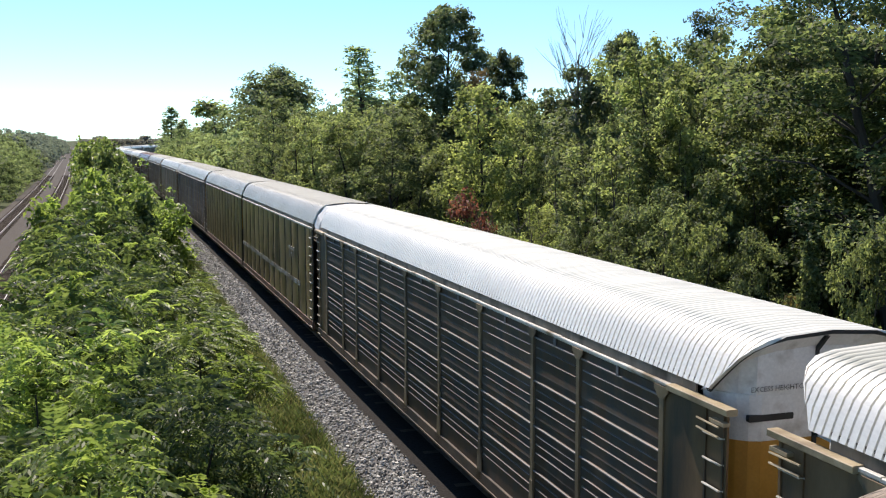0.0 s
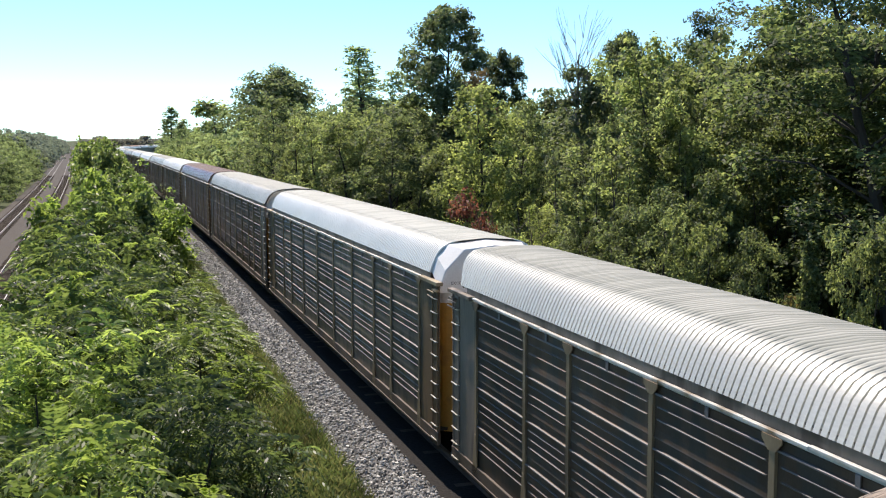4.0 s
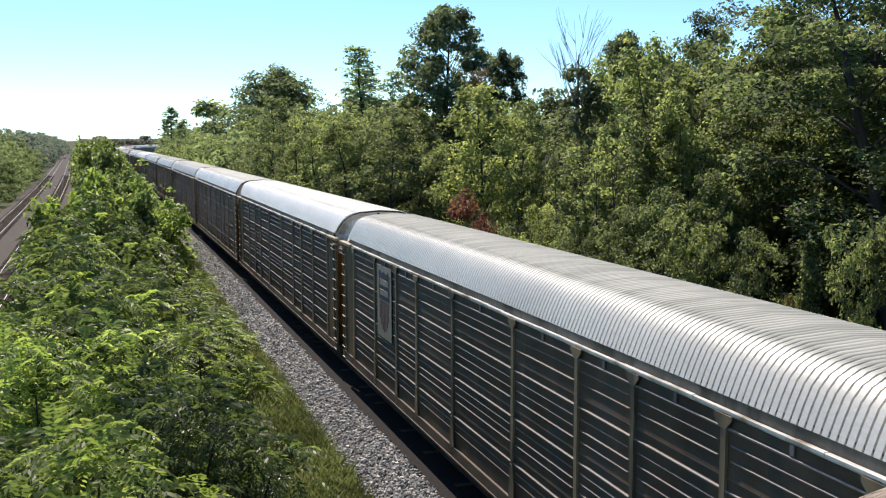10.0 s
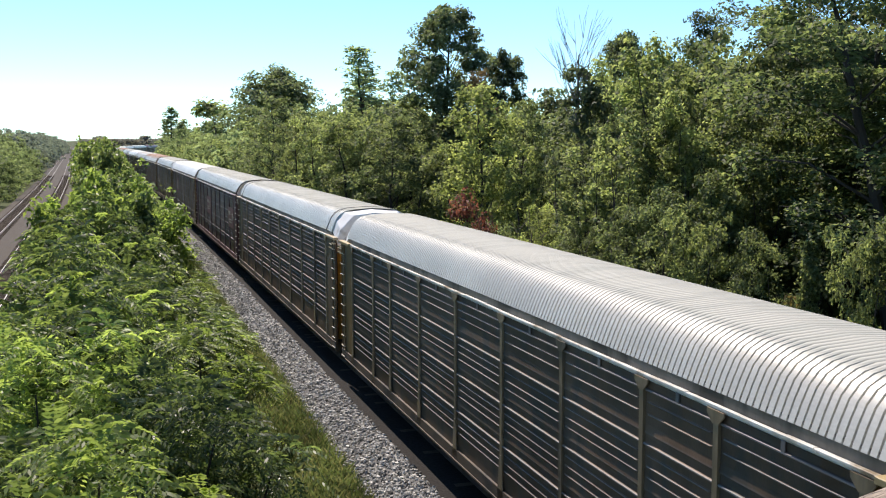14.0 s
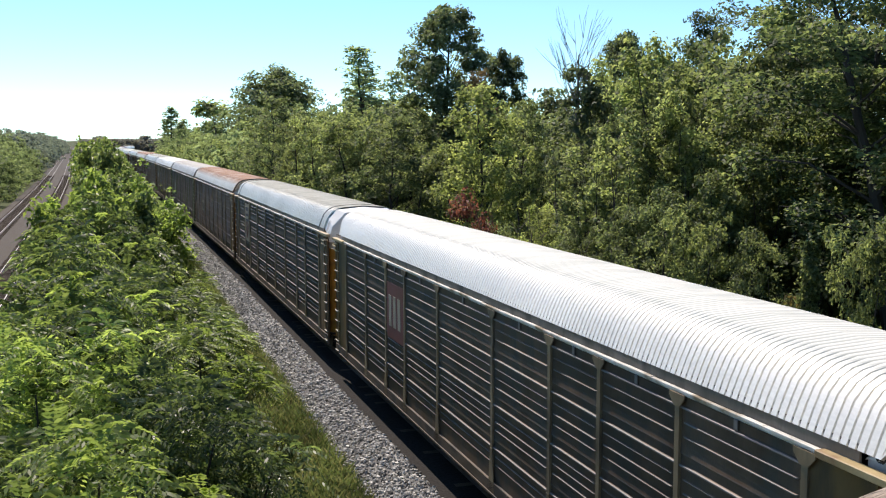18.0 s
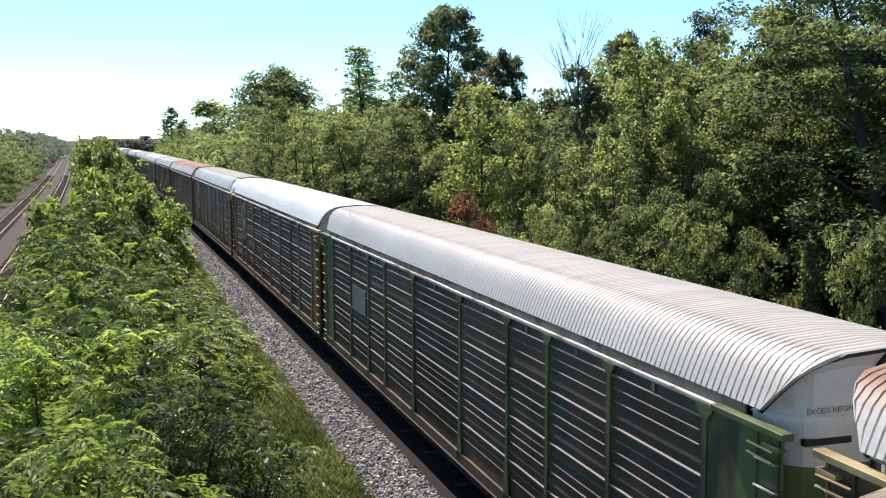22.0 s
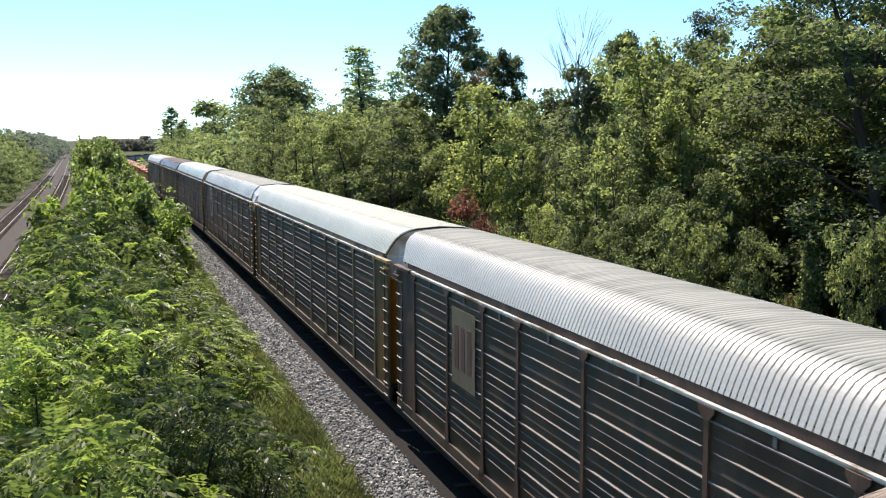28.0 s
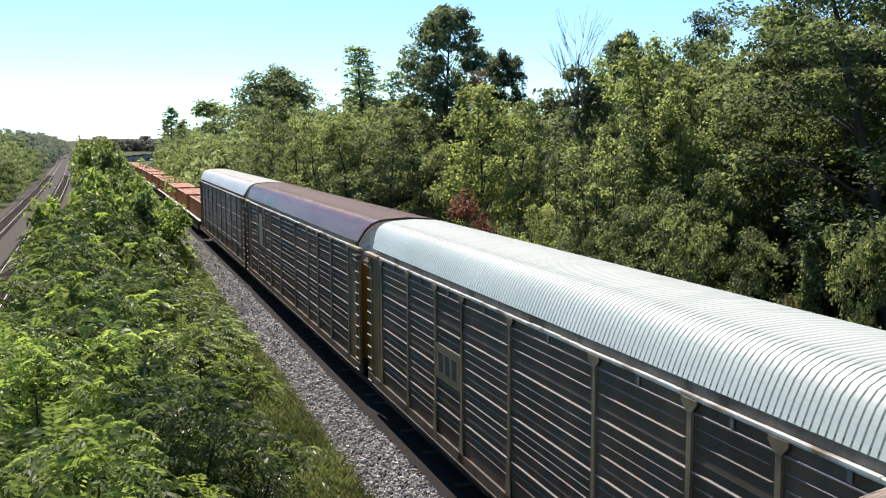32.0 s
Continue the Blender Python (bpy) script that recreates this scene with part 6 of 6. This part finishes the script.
    yel = tree_kind("yellow_shrub", "small shrub with yellowing leaves", 15, 3.0, 0.9, 0.4, 16, 0.4, 280, 0.15, M_LEAF_YELLOW, "col", 0.03, 8, 0.7, category="shrub", stems=2)
    H[yel] = 3.0
    put(yel, 27.5, 9.3, 3.9, 0.6)

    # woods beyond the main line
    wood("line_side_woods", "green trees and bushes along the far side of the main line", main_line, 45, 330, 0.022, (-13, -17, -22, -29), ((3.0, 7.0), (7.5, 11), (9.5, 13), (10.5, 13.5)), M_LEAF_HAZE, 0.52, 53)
    wood("line_side_woods", "darker trees among the woods beside the main line", main_line, 60, 330, 0.035, (-14, -19, -25), ((2, 7), (7, 11), (9, 13)), M_LEAF_OLIVE, 0.54, 56)
    wood("line_side_woods", "darker trees farther along the main line", main_line, 330, 1000, 0.012, (-11, -17, -24), ((3, 6), (7.5, 10), (9, 12)), M_LEAF_HAZE_BLUE, 1.1, 54)
    # distant woods across the end of the line
    rsn = np.random.RandomState(17)
    cl = []
    for i in range(1400):
        u = rsn.uniform(-100, 560)
        d = rsn.uniform(880, 1150)
        if 112 < u < 146 and rsn.rand() < 0.93:
            continue
        x = (u - 784) / F_PX * d
        top = 7.6 + 1.3 * math.sin(u * 0.043) * math.sin(u * 0.11 + 1) + rsn.uniform(-1.6, 0.2)
        for z in np.arange(-1, top, 3.2):
            cl.append((np.array([x + rsn.uniform(-3, 3), d, z]), rsn.uniform(2.6, 4.0)))
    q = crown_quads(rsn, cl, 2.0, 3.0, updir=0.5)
    tagged(part("distant_woods", quads_mesh("distant_woods", q), M_LEAF_FAR), "belt of distant woods, haze put into its pale blue-green leaves", "woods", kind="stuff")


def build_bushes():
    rs = random.Random(12)
    near = [frond_bush("dense sumac-like bush with bright yellow-green feathered leaves", 45, 4.2, 1.8, 640, M_FROND_LIT, 0.118, 9, 0.8),
            frond_bush("dense leafy bush with long drooping feathered leaves", 46, 3.6, 1.65, 560, M_FROND, 0.13, 9, 0.5)]
    kinds = [frond_bush("dense sumac-like bush with bright green feathered leaves", 40, 4.2, 1.75, 400, M_FROND, 0.15),
             frond_bush("leafy green bush with long feathered leaves", 41, 3.6, 1.6, 340, M_FROND, 0.15),
             frond_bush("darker green bush with narrow feathered leaves", 42, 3.2, 1.6, 340, M_LEAF, 0.14)]
    HB = dict(zip(kinds + near, (4.2, 3.6, 3.2, 4.2, 3.6)))
    # bushes beside the track carry their shade as darker leaf colour
    shade = [frond_bush("bush of many small glossy leaflets, darkened for shade", 47, 3.4, 1.6, 520, M_FROND_SHADED, 0.105, 8, 0.05),
             frond_bush("bush with fine feathered leaves, darkened for shade", 48, 3.0, 1.6, 480, M_FROND_SHADED, 0.115, 8, 0.12)]
    HB[shade[0]], HB[shade[1]] = 3.4, 3.0
    soft = spray_tree("bush", "rounded leafy bush on the bank", 43, 4.0, 1.6, 0.2, 44, 5, M_FROND, 0.19, 34, "round", 0.05, 3, 0.6, 0.44, category="bush")
    soft2 = spray_tree("bush", "light green leafy bush between the tracks", 44, 4.0, 1.6, 0.2, 44, 5, M_FROND_LIT, 0.20, 30, "round", 0.05, 3, 0.6, 0.46, category="bush")
    HB[soft] = HB[soft2] = 4.0
    s = 12.0
    while s < 270:
        step = 2.2 + s * 0.02
        lat = -7.1 if s < 38 else -5.9
        if s > 76:
            lat = -6.4
        while lat > (-13.8 if s < 44 else -12.2 if s < 76 else -10.2):
            ss, ll = s + rs.uniform(-0.6, 0.6) * step * 0.6, lat + rs.uniform(-0.6, 0.6)
            x, y, _ = branch(ss, ll)
            gz = float(ground_z(x, y)[0])
            u, v = sight(x, y, 2.0)
            wide = (1.15 if s < 76 else 2.1) * F_PX / y
            rise = max(np.interp(u + k * wide, BUSH_X, BUSH_Y) for k in (-1, -0.5, 0, 0.5, 1))
            top = height_for(x, y, rise) - rs.uniform(0, 0.5)
            cap = np.interp(ll, [-13.5, -10, -7.5, -6, -5, -4], [2.8, 3.1, 2.5, 1.3, 0.1, -0.6]) + np.interp(s, [10, 40, 100, 150], [0.0, 0.6, 3.0, 7.0]) + rs.uniform(-2.0, 1.0)
            top = min(top, cap)
            if top - gz > 0.8:
                if s < 32 and ll > -8.9:
                    p = rs.choice(shade)
                elif s < 20:
                    p = near[0]
                elif s < 36:
                    p = rs.choice(near)
                elif s < 58:
                    p = kinds[rs.choice([0, 0, 1, 1, 2])]
                elif s < 86:
                    p = rs.choice([soft, kinds[0], soft2])
                else:
                    p = rs.choice([soft2, soft, soft] if s < 130 else [soft2, soft])
                k = 1.1 * (top - gz) / HB[p]
                place(p, ss, ll, k, min(1.4, max(0.75, 0.6 + 0.4 * k)) * (1 + s / 500))
            lat -= 1.9 + s * 0.008
        s += step


def build_grass():
    rs = np.random.RandomState(9)
    n = 70000
    S = 14 + 110 * rs.rand(n) ** 1.7
    LAT = -2.86 - np.abs(rs.normal(size=n)) * 1.3
    P = np.array([branch(a, b)[:2] for a, b in zip(S, LAT)])
    z = np.maximum(ground_z(P[:, 0], P[:, 1]), np.interp(LAT, [-3.35, -2.95, -2.15], [-0.95, -0.72, -0.28]))
    h = rs.uniform(0.10, 0.36, n) * np.clip((-LAT - 2.75) * 2.2, 0.25, 1.15)
    a = rs.rand(n) * 6.283
    w = (0.006 + 0.0003 * S) * rs.uniform(0.8, 1.6, n)
    lean = rs.normal(size=(n, 2)) * 0.35 * h[:, None]
    p0 = np.stack([P[:, 0], P[:, 1], z - 0.05], 1)
    side = np.stack([np.cos(a), np.sin(a), 0 * a], 1) * w[:, None]
    mid = p0 + np.stack([lean[:, 0] * 0.35, lean[:, 1] * 0.35, h * 0.6], 1)
    tip = p0 + np.stack([lean[:, 0], lean[:, 1], h], 1)
    q = np.stack([p0 - side, p0 + side, tip, mid - side * 0.9], 1)
    tagged(part("grass", quads_mesh("grass", q), M_GRASS), "rough green and straw-coloured grass beside the ballast", "grass", kind="stuff")


def build_bridge():
    b = new("bridge")
    tagged(b, "plain road bridge with a weathered timber guard rail", "bridge")
    d = Vector((0.8, 0.6))
    n = Vector((-0.6, 0.8))
    o = Vector((0.54, 1.307))
    rz = math.degrees(math.atan2(d.y, d.x))
    m = pose(o.x, o.y, 0, 0, 0, rz)

    def at(x0, x1, y0, y1, z0, z1, bev=0.0):
        return Geo().box(x0, x1, y0, y1, z0, z1, bev)
    part("deck", at(-22, 24, -7.5, 0.05, 6.3, 6.8).mesh("deck"), M_CONCRETE, b, "plain concrete deck", m)
    part("guard_rail", Geo().prism_x([(-0.11, 7.694), (0.0, 7.694), (0.012, 7.709), (0.012, 7.824), (0.0, 7.837), (-0.11, 7.837), (-0.122, 7.824), (-0.122, 7.709)], -21, 23).mesh("guard_rail"), M_TIMBER, b, "weathered grey-brown timber rail", m)
    for i in range(15):
        part("rail_post", at(-20 + i * 3 - 0.08, -20 + i * 3 + 0.08, -0.12, 0.0, 6.8, 7.694).mesh("rail_post") if i == 0 else b.children[-1].data, M_TIMBER, b, "", m @ (pose(0, 0, 0) if i == 0 else pose(i * 3, 0, 0)))
    for x in (-12, 17):
        part("pier", at(x - 0.6, x + 0.6, -7.0, -0.6, -4.0, 6.3, 0.1).mesh("pier"), M_CONCRETE, b, "concrete pier", m)


build_ground()
build_tracks()
build_train()
build_woods()
build_bushes()
build_grass()
build_stones()
build_bridge()
motions()
